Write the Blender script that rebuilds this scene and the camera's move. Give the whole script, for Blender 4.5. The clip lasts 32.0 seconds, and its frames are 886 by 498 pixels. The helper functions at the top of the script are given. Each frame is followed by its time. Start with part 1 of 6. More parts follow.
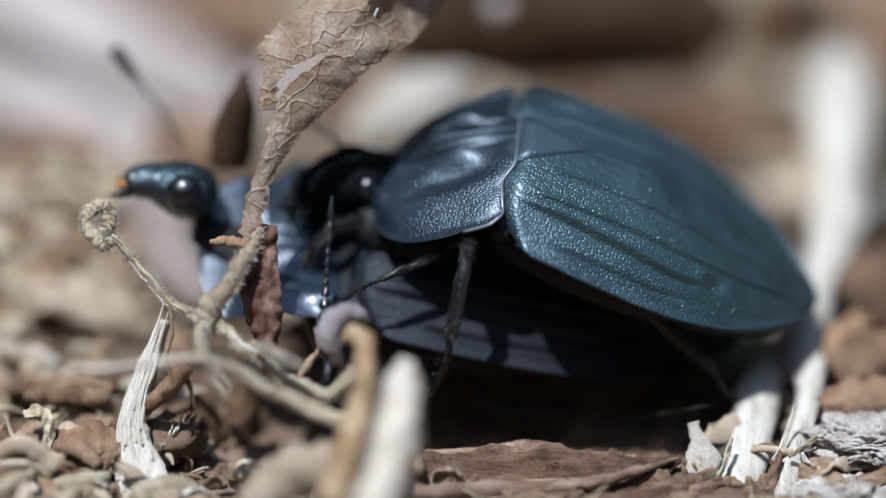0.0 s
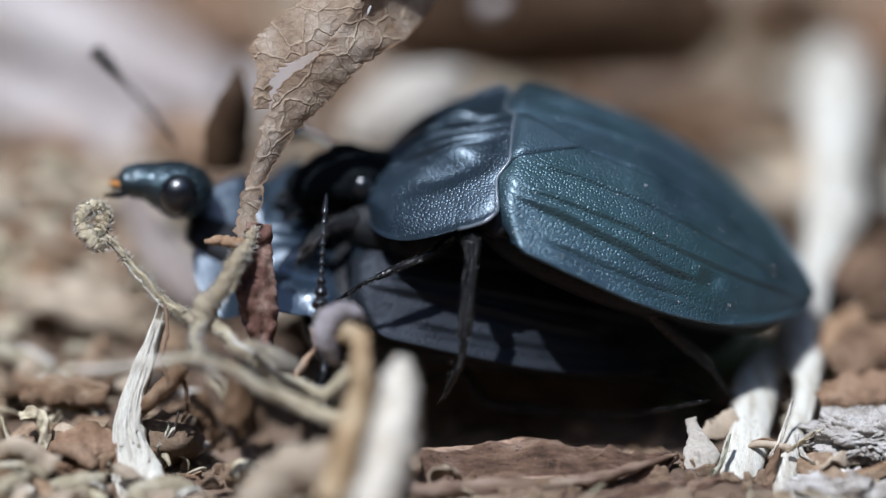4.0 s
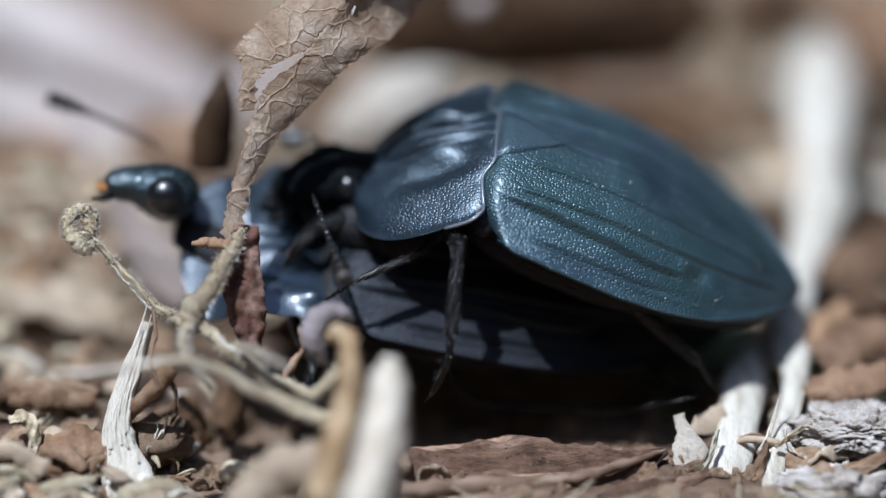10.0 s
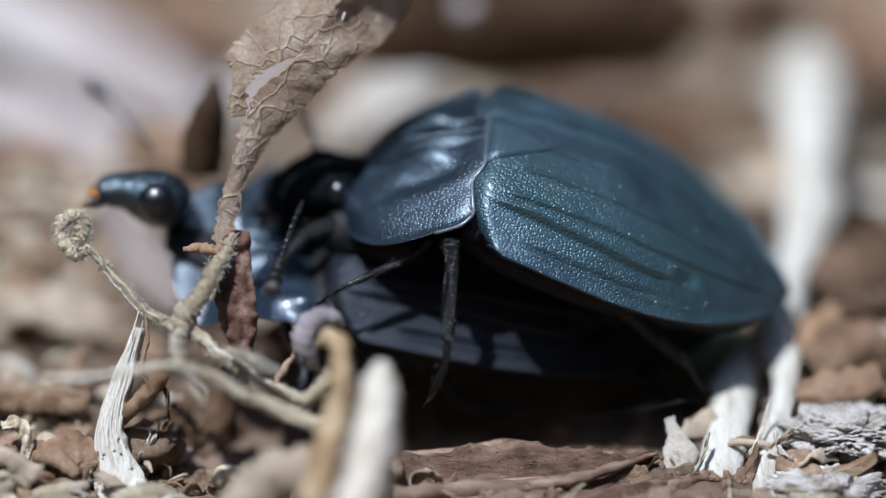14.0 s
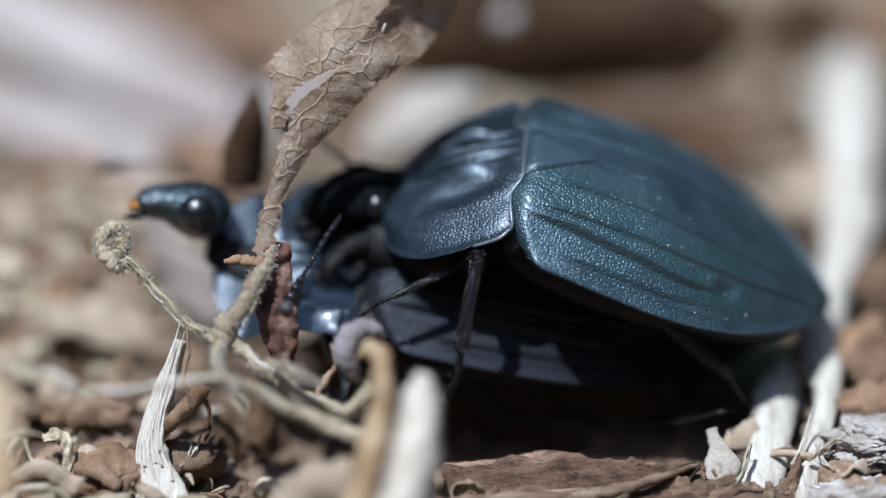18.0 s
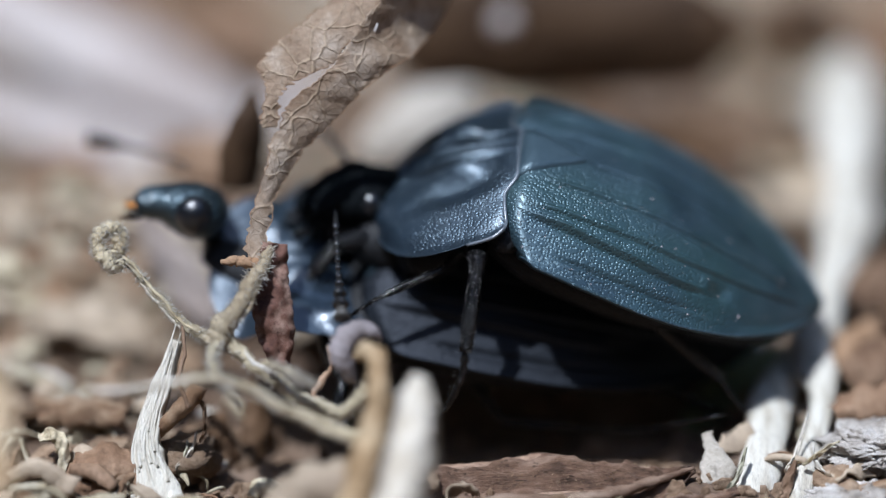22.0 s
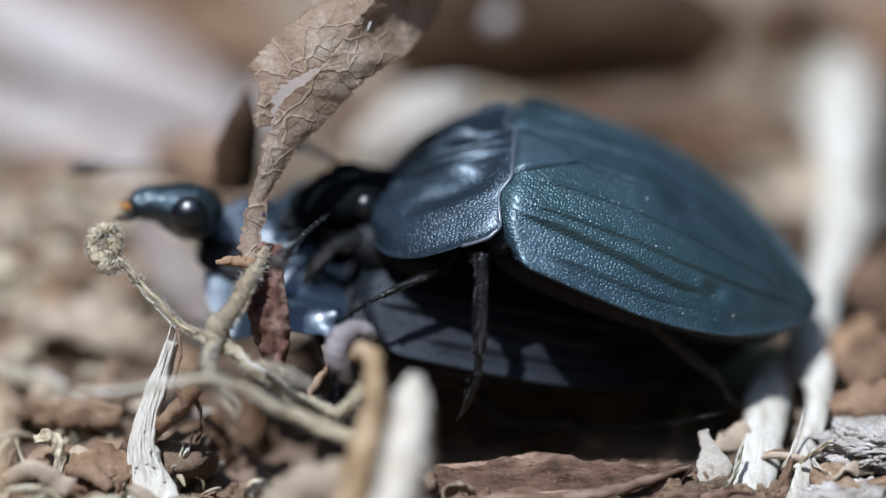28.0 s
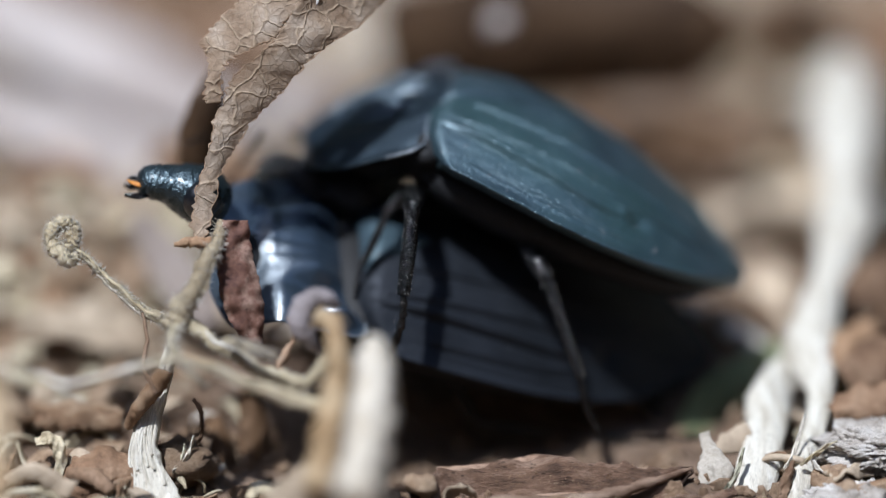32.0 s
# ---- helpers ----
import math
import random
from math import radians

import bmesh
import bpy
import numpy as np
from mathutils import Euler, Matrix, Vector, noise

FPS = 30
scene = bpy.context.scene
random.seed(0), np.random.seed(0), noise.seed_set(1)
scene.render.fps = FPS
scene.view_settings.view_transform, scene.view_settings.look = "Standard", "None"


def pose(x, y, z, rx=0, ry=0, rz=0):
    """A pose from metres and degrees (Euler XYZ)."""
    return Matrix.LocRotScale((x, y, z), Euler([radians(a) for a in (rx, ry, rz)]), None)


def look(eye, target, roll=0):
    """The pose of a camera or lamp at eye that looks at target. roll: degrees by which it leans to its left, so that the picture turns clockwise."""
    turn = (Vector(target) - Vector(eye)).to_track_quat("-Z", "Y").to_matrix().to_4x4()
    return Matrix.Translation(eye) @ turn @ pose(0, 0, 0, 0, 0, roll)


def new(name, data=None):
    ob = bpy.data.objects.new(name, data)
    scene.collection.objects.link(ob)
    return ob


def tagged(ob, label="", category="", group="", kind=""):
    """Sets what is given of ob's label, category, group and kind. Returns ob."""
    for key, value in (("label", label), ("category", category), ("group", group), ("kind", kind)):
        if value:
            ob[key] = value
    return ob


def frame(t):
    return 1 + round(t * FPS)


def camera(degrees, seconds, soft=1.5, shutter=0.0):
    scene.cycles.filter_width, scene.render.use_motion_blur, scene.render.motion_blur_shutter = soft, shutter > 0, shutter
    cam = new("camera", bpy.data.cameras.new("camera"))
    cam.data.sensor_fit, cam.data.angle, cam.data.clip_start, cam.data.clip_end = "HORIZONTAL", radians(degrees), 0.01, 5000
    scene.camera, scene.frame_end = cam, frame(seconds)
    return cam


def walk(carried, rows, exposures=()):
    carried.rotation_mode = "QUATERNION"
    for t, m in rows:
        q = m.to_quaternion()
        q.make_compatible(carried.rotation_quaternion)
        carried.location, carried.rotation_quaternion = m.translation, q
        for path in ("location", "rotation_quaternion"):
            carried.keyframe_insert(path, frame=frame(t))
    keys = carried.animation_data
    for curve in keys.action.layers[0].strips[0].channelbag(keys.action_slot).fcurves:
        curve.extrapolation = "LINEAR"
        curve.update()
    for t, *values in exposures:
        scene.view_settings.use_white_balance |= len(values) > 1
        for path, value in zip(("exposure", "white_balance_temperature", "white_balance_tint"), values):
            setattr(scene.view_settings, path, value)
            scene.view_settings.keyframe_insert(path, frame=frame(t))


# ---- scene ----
# Two carrion beetles on dry leaf litter. Lengths are given in millimetres and scaled by MM.
MM = 0.001
cam = camera(12.784, 32.0, soft=1.3)
cam.data.dof.use_dof = True
cam.data.dof.focus_distance = 0.1398
cam.data.dof.aperture_fstop = 11.5
cam.data.dof.aperture_blades = 0
walk(cam, [
    (0.0, pose(0.000000, -0.129957, 0.058606, 68.038, -0.988, 0.651)),
    (0.5, pose(0.000000, -0.129700, 0.058502, 68.044, -0.869, 0.557)),
    (1.0, pose(0.000000, -0.129705, 0.058504, 68.037, -0.793, 0.520)),
    (1.5, pose(0.000000, -0.129578, 0.058453, 67.995, -0.527, 0.379)),
    (2.0, pose(0.000000, -0.129395, 0.058379, 67.986, -0.544, 0.395)),
    (2.5, pose(0.000000, -0.129579, 0.058453, 67.999, -0.607, 0.428)),
    (3.0, pose(0.000000, -0.129512, 0.058426, 67.987, -0.500, 0.356)),
    (3.5, pose(0.000000, -0.129582, 0.058454, 68.008, -0.583, 0.427)),
    (5.5, pose(0.000000, -0.129614, 0.058467, 68.000, -0.359, 0.262)),
    (6.0, pose(0.000000, -0.129640, 0.058478, 68.018, -0.325, 0.235)),
    (6.5, pose(0.000000, -0.129545, 0.058440, 67.983, -0.168, 0.123)),
    (7.0, pose(0.000000, -0.129525, 0.058431, 67.993, -0.177, 0.138)),
    (7.5, pose(0.000000, -0.129712, 0.058507, 67.977, -0.119, 0.098)),
    (8.0, pose(0.000000, -0.129804, 0.058544, 67.999, -0.178, 0.125)),
    (8.5, pose(0.000000, -0.129839, 0.058559, 68.014, -0.179, 0.098)),
    (9.0, pose(0.000000, -0.129806, 0.058545, 68.000, -0.000, 0.000)),
    (9.5, pose(0.000000, -0.129664, 0.058488, 68.009, -0.112, 0.018)),
    (10.0, pose(0.000000, -0.129840, 0.058559, 67.998, -0.019, -0.017)),
    (10.5, pose(0.000000, -0.129878, 0.058574, 68.038, -0.228, 0.053)),
    (11.0, pose(0.000000, -0.129960, 0.058607, 68.048, -0.154, -0.008)),
    (11.5, pose(0.000000, -0.130100, 0.058664, 68.073, -0.143, -0.049)),
    (12.0, pose(0.000000, -0.130164, 0.058690, 68.085, -0.131, -0.076)),
    (12.5, pose(0.000000, -0.130256, 0.058727, 68.082, 0.016, -0.203)),
    (13.0, pose(0.000000, -0.130304, 0.058746, 68.068, 0.084, -0.234)),
    (13.5, pose(0.000000, -0.130258, 0.058728, 68.072, 0.050, -0.203)),
    (14.0, pose(0.000000, -0.130230, 0.058716, 68.065, 0.146, -0.228)),
    (14.5, pose(0.000000, -0.130118, 0.058671, 68.032, 0.311, -0.265)),
    (16.5, pose(0.000000, -0.130017, 0.058630, 68.234, 0.283, 0.386)),
    (17.0, pose(0.000000, -0.130034, 0.058637, 68.225, 0.414, 0.296)),
    (17.5, pose(0.000000, -0.130172, 0.058693, 68.239, 0.418, 0.319)),
    (18.0, pose(0.000000, -0.130075, 0.058654, 68.232, 0.504, 0.268)),
    (18.5, pose(0.000000, -0.130104, 0.058666, 68.213, 0.641, 0.156)),
    (19.0, pose(0.000000, -0.130389, 0.058781, 68.241, 0.378, 0.287)),
    (19.5, pose(0.000000, -0.130182, 0.058697, 68.285, 0.127, 0.417)),
    (20.0, pose(0.000000, -0.130297, 0.058743, 68.267, -0.004, 0.467)),
    (20.5, pose(0.000000, -0.130154, 0.058685, 68.269, 0.127, 0.391)),
    (21.0, pose(0.000000, -0.130042, 0.058640, 68.227, 0.401, 0.236)),
    (21.5, pose(0.000000, -0.130038, 0.058639, 68.218, 0.352, 0.267)),
    (22.0, pose(0.000000, -0.130153, 0.058685, 68.264, 0.152, 0.354)),
    (22.5, pose(0.000000, -0.130138, 0.058679, 68.245, 0.225, 0.326)),
    (23.0, pose(0.000000, -0.130487, 0.058820, 68.269, 0.203, 0.342)),
    (23.5, pose(0.000000, -0.130427, 0.058796, 68.244, 0.004, 0.428)),
    (24.0, pose(0.000000, -0.130318, 0.058752, 68.275, -0.063, 0.448)),
    (24.5, pose(0.000000, -0.130344, 0.058763, 68.247, 0.214, 0.311)),
    (25.0, pose(0.000000, -0.130172, 0.058693, 68.248, 0.193, 0.300)),
    (25.5, pose(0.000000, -0.130422, 0.058794, 68.253, 0.125, 0.330)),
    (27.5, pose(0.000000, -0.130050, 0.058644, 68.240, 0.264, 0.250)),
    (28.0, pose(0.000000, -0.130031, 0.058636, 68.254, 0.368, 0.196)),
    (28.5, pose(0.000000, -0.130074, 0.058653, 68.266, 0.363, 0.223)),
    (29.0, pose(0.000000, -0.129904, 0.058585, 68.276, 0.261, 0.269)),
    (29.5, pose(0.000000, -0.130007, 0.058626, 68.259, 0.416, 0.192)),
    (30.0, pose(0.000000, -0.130131, 0.058676, 68.279, 0.345, 0.214)),
    (30.5, pose(0.000000, -0.130043, 0.058641, 68.261, 0.546, 0.114)),
    (31.0, pose(0.000000, -0.130054, 0.058645, 68.300, 0.419, 0.178)),
    (31.5, pose(0.000000, -0.130055, 0.058646, 68.301, 0.423, 0.187)),
    (32.0, pose(0.000000, -0.130053, 0.058645, 68.289, 0.423, 0.187)),
], exposures=((0.0, 0.05, 5800, 10), (6.0, 0.05, 5690, 10), (25.0, 0.05, 5660, 10), (28.0, 0.05, 5700, 10), (29.0, 0.04, 5930, 10), (30.2, 0.05, 5930, 10), (31.0, 0.06, 5790, 10), (32.0, 0.06, 5850, 10)))

# ---- light ----
SUN_EL, SUN_AZ = 67.0, -42.0      # azimuth: degrees to the left of the viewer's back
world = bpy.data.worlds.new("sky")
scene.world = world
world.use_nodes = True
wn = world.node_tree.nodes
sky = wn.new("ShaderNodeTexSky")
sky.sky_type = "NISHITA"
sky.sun_disc = False
sun_way = Vector((math.sin(radians(SUN_AZ)) * math.cos(radians(SUN_EL)),
                  -math.cos(radians(SUN_AZ)) * math.cos(radians(SUN_EL)), math.sin(radians(SUN_EL))))
sky.sun_elevation = radians(SUN_EL)
sky.sun_rotation = math.atan2(sun_way.x, sun_way.y)
wn["Background"].inputs["Strength"].default_value = 0.15
world.node_tree.links.new(sky.outputs[0], wn["Background"].inputs["Color"])
sun_data = bpy.data.lights.new("sun", "SUN")
sun_data.energy, sun_data.angle, sun_data.color = 5.0, radians(0.53), (1.0, 0.985, 0.96)
sun = new("sun", sun_data)
sun.matrix_world = look(sun_way * 2, (0, 0, 0))


# ---- materials ----
def base_material(name):
    m = bpy.data.materials.new(name)
    m.use_nodes = True
    return m, m.node_tree.nodes, m.node_tree.links


def coords(nt, lk, stretch=(1, 1, 1), scale=1000.0):
    """Object space in millimetres, shifted at random from object to object."""
    tc = nt.new("ShaderNodeTexCoord")
    oi = nt.new("ShaderNodeObjectInfo")
    mul = nt.new("ShaderNodeMath")
    mul.operation, mul.inputs[1].default_value = "MULTIPLY", 37.0
    lk.new(oi.outputs["Random"], mul.inputs[0])
    mp = nt.new("ShaderNodeMapping")
    mp.inputs["Scale"].default_value = [scale * s for s in stretch]
    lk.new(tc.outputs["Object"], mp.inputs["Vector"])
    add = nt.new("ShaderNodeVectorMath")
    lk.new(mp.outputs[0], add.inputs[0])
    lk.new(mul.outputs[0], add.inputs[1])
    return add.outputs[0], oi.outputs["Random"]


def tex_noise(nt, lk, vec, scale, detail=5.0, rough=0.6):
    n = nt.new("ShaderNodeTexNoise")
    n.inputs["Scale"].default_value, n.inputs["Detail"].default_value, n.inputs["Roughness"].default_value = scale, detail, rough
    lk.new(vec, n.inputs["Vector"])
    return n.outputs["Fac"]


def ramp(nt, lk, fac, stops):
    r = nt.new("ShaderNodeValToRGB")
    els = r.color_ramp.elements
    while len(els) < len(stops):
        els.new(0.5)
    for e, (p, col) in zip(els, stops):
        e.position, e.color = p, (*col, 1)
    lk.new(fac, r.inputs[0])
    return r.outputs[0]


def mix(nt, lk, fac, a, b, blend="MIX"):
    n = nt.new("ShaderNodeMix")
    n.data_type, n.blend_type = "RGBA", blend
    for sock, val in ((n.inputs[0], fac), (n.inputs[6], a), (n.inputs[7], b)):
        if isinstance(val, (int, float)):
            sock.default_value = val
        elif isinstance(val, tuple):
            sock.default_value = (*val, 1)
        else:
            lk.new(val, sock)
    return n.outputs[2]


def bump(nt, lk, height, dist_mm, strength=1.0, normal=None):
    b = nt.new("ShaderNodeBump")
    b.inputs["Strength"].default_value, b.inputs["Distance"].default_value = strength, dist_mm * MM
    lk.new(height, b.inputs["Height"])
    if normal is not None:
        lk.new(normal, b.inputs["Normal"])
    return b.outputs[0]


def plant(name, dark, mid, light, size=1.0, stretch=(1, 1, 1), rough=0.75, relief=0.12, veins=0.0, spots=0.35, thin=0.0, vary=0.25):
    """Dry plant matter: broad tone, fine grain, dark specks, and a net of veins where asked."""
    m, nt, lk = base_material(name)
    dark, mid, light = (tuple(0.97 * c + 0.03 * (0.3 * q[0] + 0.5 * q[1] + 0.2 * q[2]) * k for c, k in zip(q, (1.0, 1.0, 1.06))) for q in (dark, mid, light))
    vec, rnd = coords(nt, lk, stretch)
    broad = tex_noise(nt, lk, vec, 0.45 / size, 4)
    fine = tex_noise(nt, lk, vec, 5.0 / size, 6, 0.7)
    col = ramp(nt, lk, broad, [(0.28, dark), (0.5, mid), (0.72, light)])
    grain = ramp(nt, lk, fine, [(0.3, (0.55, 0.52, 0.5)), (0.7, (1.15, 1.12, 1.1))])
    col = mix(nt, lk, 0.6, col, grain, "MULTIPLY")
    speck = tex_noise(nt, lk, vec, 2.2 / size, 3, 0.5)
    sp = ramp(nt, lk, speck, [(0.60, (0, 0, 0)), (0.72, (1, 1, 1))])
    spm = nt.new("ShaderNodeMath")
    spm.operation, spm.inputs[1].default_value = "MULTIPLY", spots
    lk.new(sp, spm.inputs[0])
    col = mix(nt, lk, spm.outputs[0], col, tuple(0.45 * c for c in dark))
    if vary:
        hs = nt.new("ShaderNodeHueSaturation")
        mr = nt.new("ShaderNodeMapRange")
        mr.inputs["To Min"].default_value, mr.inputs["To Max"].default_value = 1 - vary, 1 + vary
        lk.new(rnd, mr.inputs[0])
        lk.new(mr.outputs[0], hs.inputs["Value"])
        lk.new(col, hs.inputs["Color"])
        col = hs.outputs[0]
    nrm = bump(nt, lk, fine, 0.38 * relief)
    if veins:
        warp = nt.new("ShaderNodeTexNoise")
        warp.inputs["Scale"].default_value = 1.2
        lk.new(vec, warp.inputs["Vector"])
        wv = nt.new("ShaderNodeVectorMath")
        wv.operation = "MULTIPLY_ADD"
        wv.inputs[1].default_value = (0.5, 0.5, 0.5)
        lk.new(warp.outputs["Color"], wv.inputs[0])
        lk.new(vec, wv.inputs[2])
        nets = []
        for sc, wd in ((0.85 * veins, 0.045), (2.8 * veins, 0.08)):
            v = nt.new("ShaderNodeTexVoronoi")
            v.feature = "DISTANCE_TO_EDGE"
            v.inputs["Scale"].default_value = sc
            lk.new(wv.outputs[0], v.inputs["Vector"])
            nets.append(ramp(nt, lk, v.outputs["Distance"], [(0.0, (1, 1, 1)), (wd, (0, 0, 0))]))
        line = nt.new("ShaderNodeMath")
        line.operation, line.inputs[1].default_value = "MULTIPLY", 0.5
        lk.new(nets[0], line.inputs[0])
        col = mix(nt, lk, line.outputs[0], col, (1.02 * light[0], 0.92 * light[1], 0.78 * light[2]))
        soft = nt.new("ShaderNodeMath")
        soft.operation, soft.inputs[1].default_value = "MULTIPLY", 0.5
        lk.new(nets[1], soft.inputs[0])
        col = mix(nt, lk, soft.outputs[0], col, tuple(0.7 * c for c in mid))
        nrm = bump(nt, lk, nets[0], 0.05, 0.8, nrm)
        nrm = bump(nt, lk, nets[1], 0.02, 0.6, nrm)
    p = nt["Principled BSDF"]
    lk.new(col, p.inputs["Base Color"])
    lk.new(nrm, p.inputs["Normal"])
    p.inputs["Roughness"].default_value = rough
    p.inputs["Specular IOR Level"].default_value = 0.35
    if thin:
        tr = nt.new("ShaderNodeBsdfTranslucent")
        lk.new(col, tr.inputs["Color"])
        mx = nt.new("ShaderNodeMixShader")
        mx.inputs[0].default_value = thin
        lk.new(p.outputs[0], mx.inputs[1])
        lk.new(tr.outputs[0], mx.inputs[2])
        lk.new(mx.outputs[0], nt["Material Output"].inputs["Surface"])
    return m


def shell_material(name, dark, sheen, pit=0.14, rough=0.36, depth=0.035, coat=0.2, coat_rough=0.3, spec=0.75, tint=(0.64, 0.88, 1.0), green=0.0, dusty=1.0):
    """Beetle armour: nearly black, blue-green sheen, dense pits."""
    m, nt, lk = base_material(name)
    vec, rnd = coords(nt, lk)
    broad = tex_noise(nt, lk, vec, 0.5, 4)
    fine = tex_noise(nt, lk, vec, 9.0, 5)
    dust = tex_noise(nt, lk, vec, 2.6, 6, 0.75)
    col = ramp(nt, lk, broad, [(0.3, dark), (0.7, sheen)])
    if green:
        wide = tex_noise(nt, lk, vec, 0.16, 2)
        shift = ramp(nt, lk, wide, [(0.40, (0, 0, 0)), (0.62, (green, green, green))])
        col = mix(nt, lk, shift, col, (0.62 * sheen[0], 0.92 * sheen[1], 0.66 * sheen[2]))
    dustf = ramp(nt, lk, dust, [(0.60, (0, 0, 0)), (0.78, (0.16 * dusty, 0.16 * dusty, 0.16 * dusty))])
    col = mix(nt, lk, dustf, col, (0.16, 0.17, 0.16))
    v = nt.new("ShaderNodeTexVoronoi")
    v.feature = "F1"
    v.inputs["Scale"].default_value = 1.0 / pit
    v.inputs["Randomness"].default_value = 0.75
    lk.new(vec, v.inputs["Vector"])
    p = nt["Principled BSDF"]
    dome = nt.new("ShaderNodeMapRange")
    dome.interpolation_type = "SMOOTHSTEP"
    for k, val in (("From Min", 0.05), ("From Max", 0.62), ("To Min", 1.0), ("To Max", 0.0)):
        dome.inputs[k].default_value = val
    lk.new(v.outputs["Distance"], dome.inputs[0])
    nrm = bump(nt, lk, dome.outputs[0], depth, 0.9)
    nrm = bump(nt, lk, fine, 0.015, 0.5, nrm)
    lk.new(col, p.inputs["Base Color"])
    lk.new(nrm, p.inputs["Normal"])
    rg = nt.new("ShaderNodeMapRange")
    rg.inputs["To Min"].default_value, rg.inputs["To Max"].default_value = rough - 0.06, rough + 0.12
    lk.new(dust, rg.inputs[0])
    lk.new(rg.outputs[0], p.inputs["Roughness"])
    p.inputs["Specular IOR Level"].default_value = spec
    p.inputs["Specular Tint"].default_value = (*tint, 1)
    p.inputs["Coat Weight"].default_value = coat
    p.inputs["Coat Roughness"].default_value = coat_rough
    return m


def plain(name, col, rough=0.4, spec=0.5, metal=0.0, grain=6.0, relief=0.02):
    m, nt, lk = base_material(name)
    vec, rnd = coords(nt, lk)
    n = tex_noise(nt, lk, vec, grain, 4)
    p = nt["Principled BSDF"]
    lk.new(ramp(nt, lk, n, [(0.3, tuple(0.6 * c for c in col)), (0.7, tuple(min(1, 1.3 * c) for c in col))]), p.inputs["Base Color"])
    lk.new(bump(nt, lk, n, relief), p.inputs["Normal"])
    p.inputs["Roughness"].default_value, p.inputs["Metallic"].default_value = rough, metal
    p.inputs["Specular IOR Level"].default_value = spec
    return m


M_ELYTRA = shell_material("blue_black_elytra", (0.010, 0.020, 0.029), (0.036, 0.060, 0.079), pit=0.115, rough=0.37, depth=-0.023, green=0.5, coat=0.25, coat_rough=0.36, spec=1.0, tint=(0.62, 0.87, 1.0))
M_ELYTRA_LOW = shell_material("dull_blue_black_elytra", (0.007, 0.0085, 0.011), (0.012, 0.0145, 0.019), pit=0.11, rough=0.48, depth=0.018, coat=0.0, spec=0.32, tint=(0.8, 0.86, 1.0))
M_PRONOTUM = shell_material("blue_black_pronotum", (0.003, 0.006, 0.010), (0.009, 0.016, 0.026), pit=0.11, rough=0.35, depth=-0.019, coat=0.5, coat_rough=0.32, spec=1.0, tint=(0.62, 0.83, 1.0), dusty=0.15)
# shield's rear rim: its highlight is put into the pale base colour
M_RIM = shell_material("polished_rim_pale_gleam", (0.07, 0.085, 0.10), (0.12, 0.14, 0.165), pit=0.3, rough=0.3, depth=0.004, coat=1.0, coat_rough=0.34, spec=1.0, tint=(0.9, 0.95, 1.0))
M_PRONOTUM_LOW = shell_material("glossy_blue_pronotum", (0.012, 0.019, 0.029), (0.024, 0.038, 0.058), pit=0.13, rough=0.33, depth=0.008, coat=1.0, coat_rough=0.27, spec=1.0, tint=(0.75, 0.88, 1.0))
M_SCUT = shell_material("grey_blue_scutellum", (0.019, 0.033, 0.044), (0.038, 0.060, 0.078), pit=0.10, rough=0.4, depth=-0.015)
M_BLACK = plain("black_chitin", (0.016, 0.0165, 0.018), 0.5, 0.2, relief=0.05)
M_HEAD = shell_material("dark_head_chitin", (0.004, 0.007, 0.010), (0.011, 0.018, 0.023), pit=0.10, rough=0.36, depth=0.02, coat=0.4, coat_rough=0.22, spec=1.0)
# upper beetle's head: the leaf's shade is put into this blacker, duller chitin
M_HEADSHADED = shell_material("shaded_black_head_chitin", (0.004, 0.0045, 0.005), (0.008, 0.009, 0.010), pit=0.09, rough=0.6, depth=0.03, coat=0.0, spec=0.06)
M_LEG = shell_material("black_leg_chitin", (0.0010, 0.0010, 0.0012), (0.0025, 0.0025, 0.0028), pit=0.085, rough=0.16, depth=0.05, coat=0.0, spec=0.5, tint=(1, 1, 1))
M_FEELER = shell_material("black_feeler_chitin", (0.006, 0.006, 0.007), (0.016, 0.016, 0.018), pit=0.08, rough=0.16, depth=0.006, coat=0.5, coat_rough=0.1, spec=0.6, tint=(1, 1, 1))
M_EYE = plain("glossy_black_eye", (0.004, 0.005, 0.008), 0.30, 1.0, grain=14.0, relief=0.006)
M_ORANGE = plain("orange_mouth_hair", (0.55, 0.22, 0.04), 0.5)
M_PALETIP = plain("pale_grey_tip", (0.07, 0.066, 0.06), 0.4)
# leg bristles: the pale grey base colour stands in for their glints
M_HAIR = plain("bristles_pale_for_glint", (0.19, 0.185, 0.18), 0.2, 1.0)

M_LEAF = plant("dry_veined_leaf", (0.20, 0.12, 0.065), (0.40, 0.30, 0.21), (0.62, 0.535, 0.44), 0.8, veins=1.0, relief=0.12, thin=0.24, vary=0.0, spots=0.45)
M_DUSKLEAF = plant("dusky_pink_leaf", (0.22, 0.175, 0.15), (0.36, 0.30, 0.265), (0.47, 0.41, 0.375), 0.9, relief=0.08, thin=0.12)
M_LEAFEDGE = plant("orange_brown_leaf_edge", (0.24, 0.14, 0.08), (0.37, 0.25, 0.16), (0.50, 0.38, 0.27), 0.5, relief=0.1, vary=0.0)
M_BROWNLEAF = plant("brown_leaf", (0.045, 0.023, 0.010), (0.10, 0.055, 0.025), (0.18, 0.105, 0.052), 1.6, relief=0.08, thin=0.12)
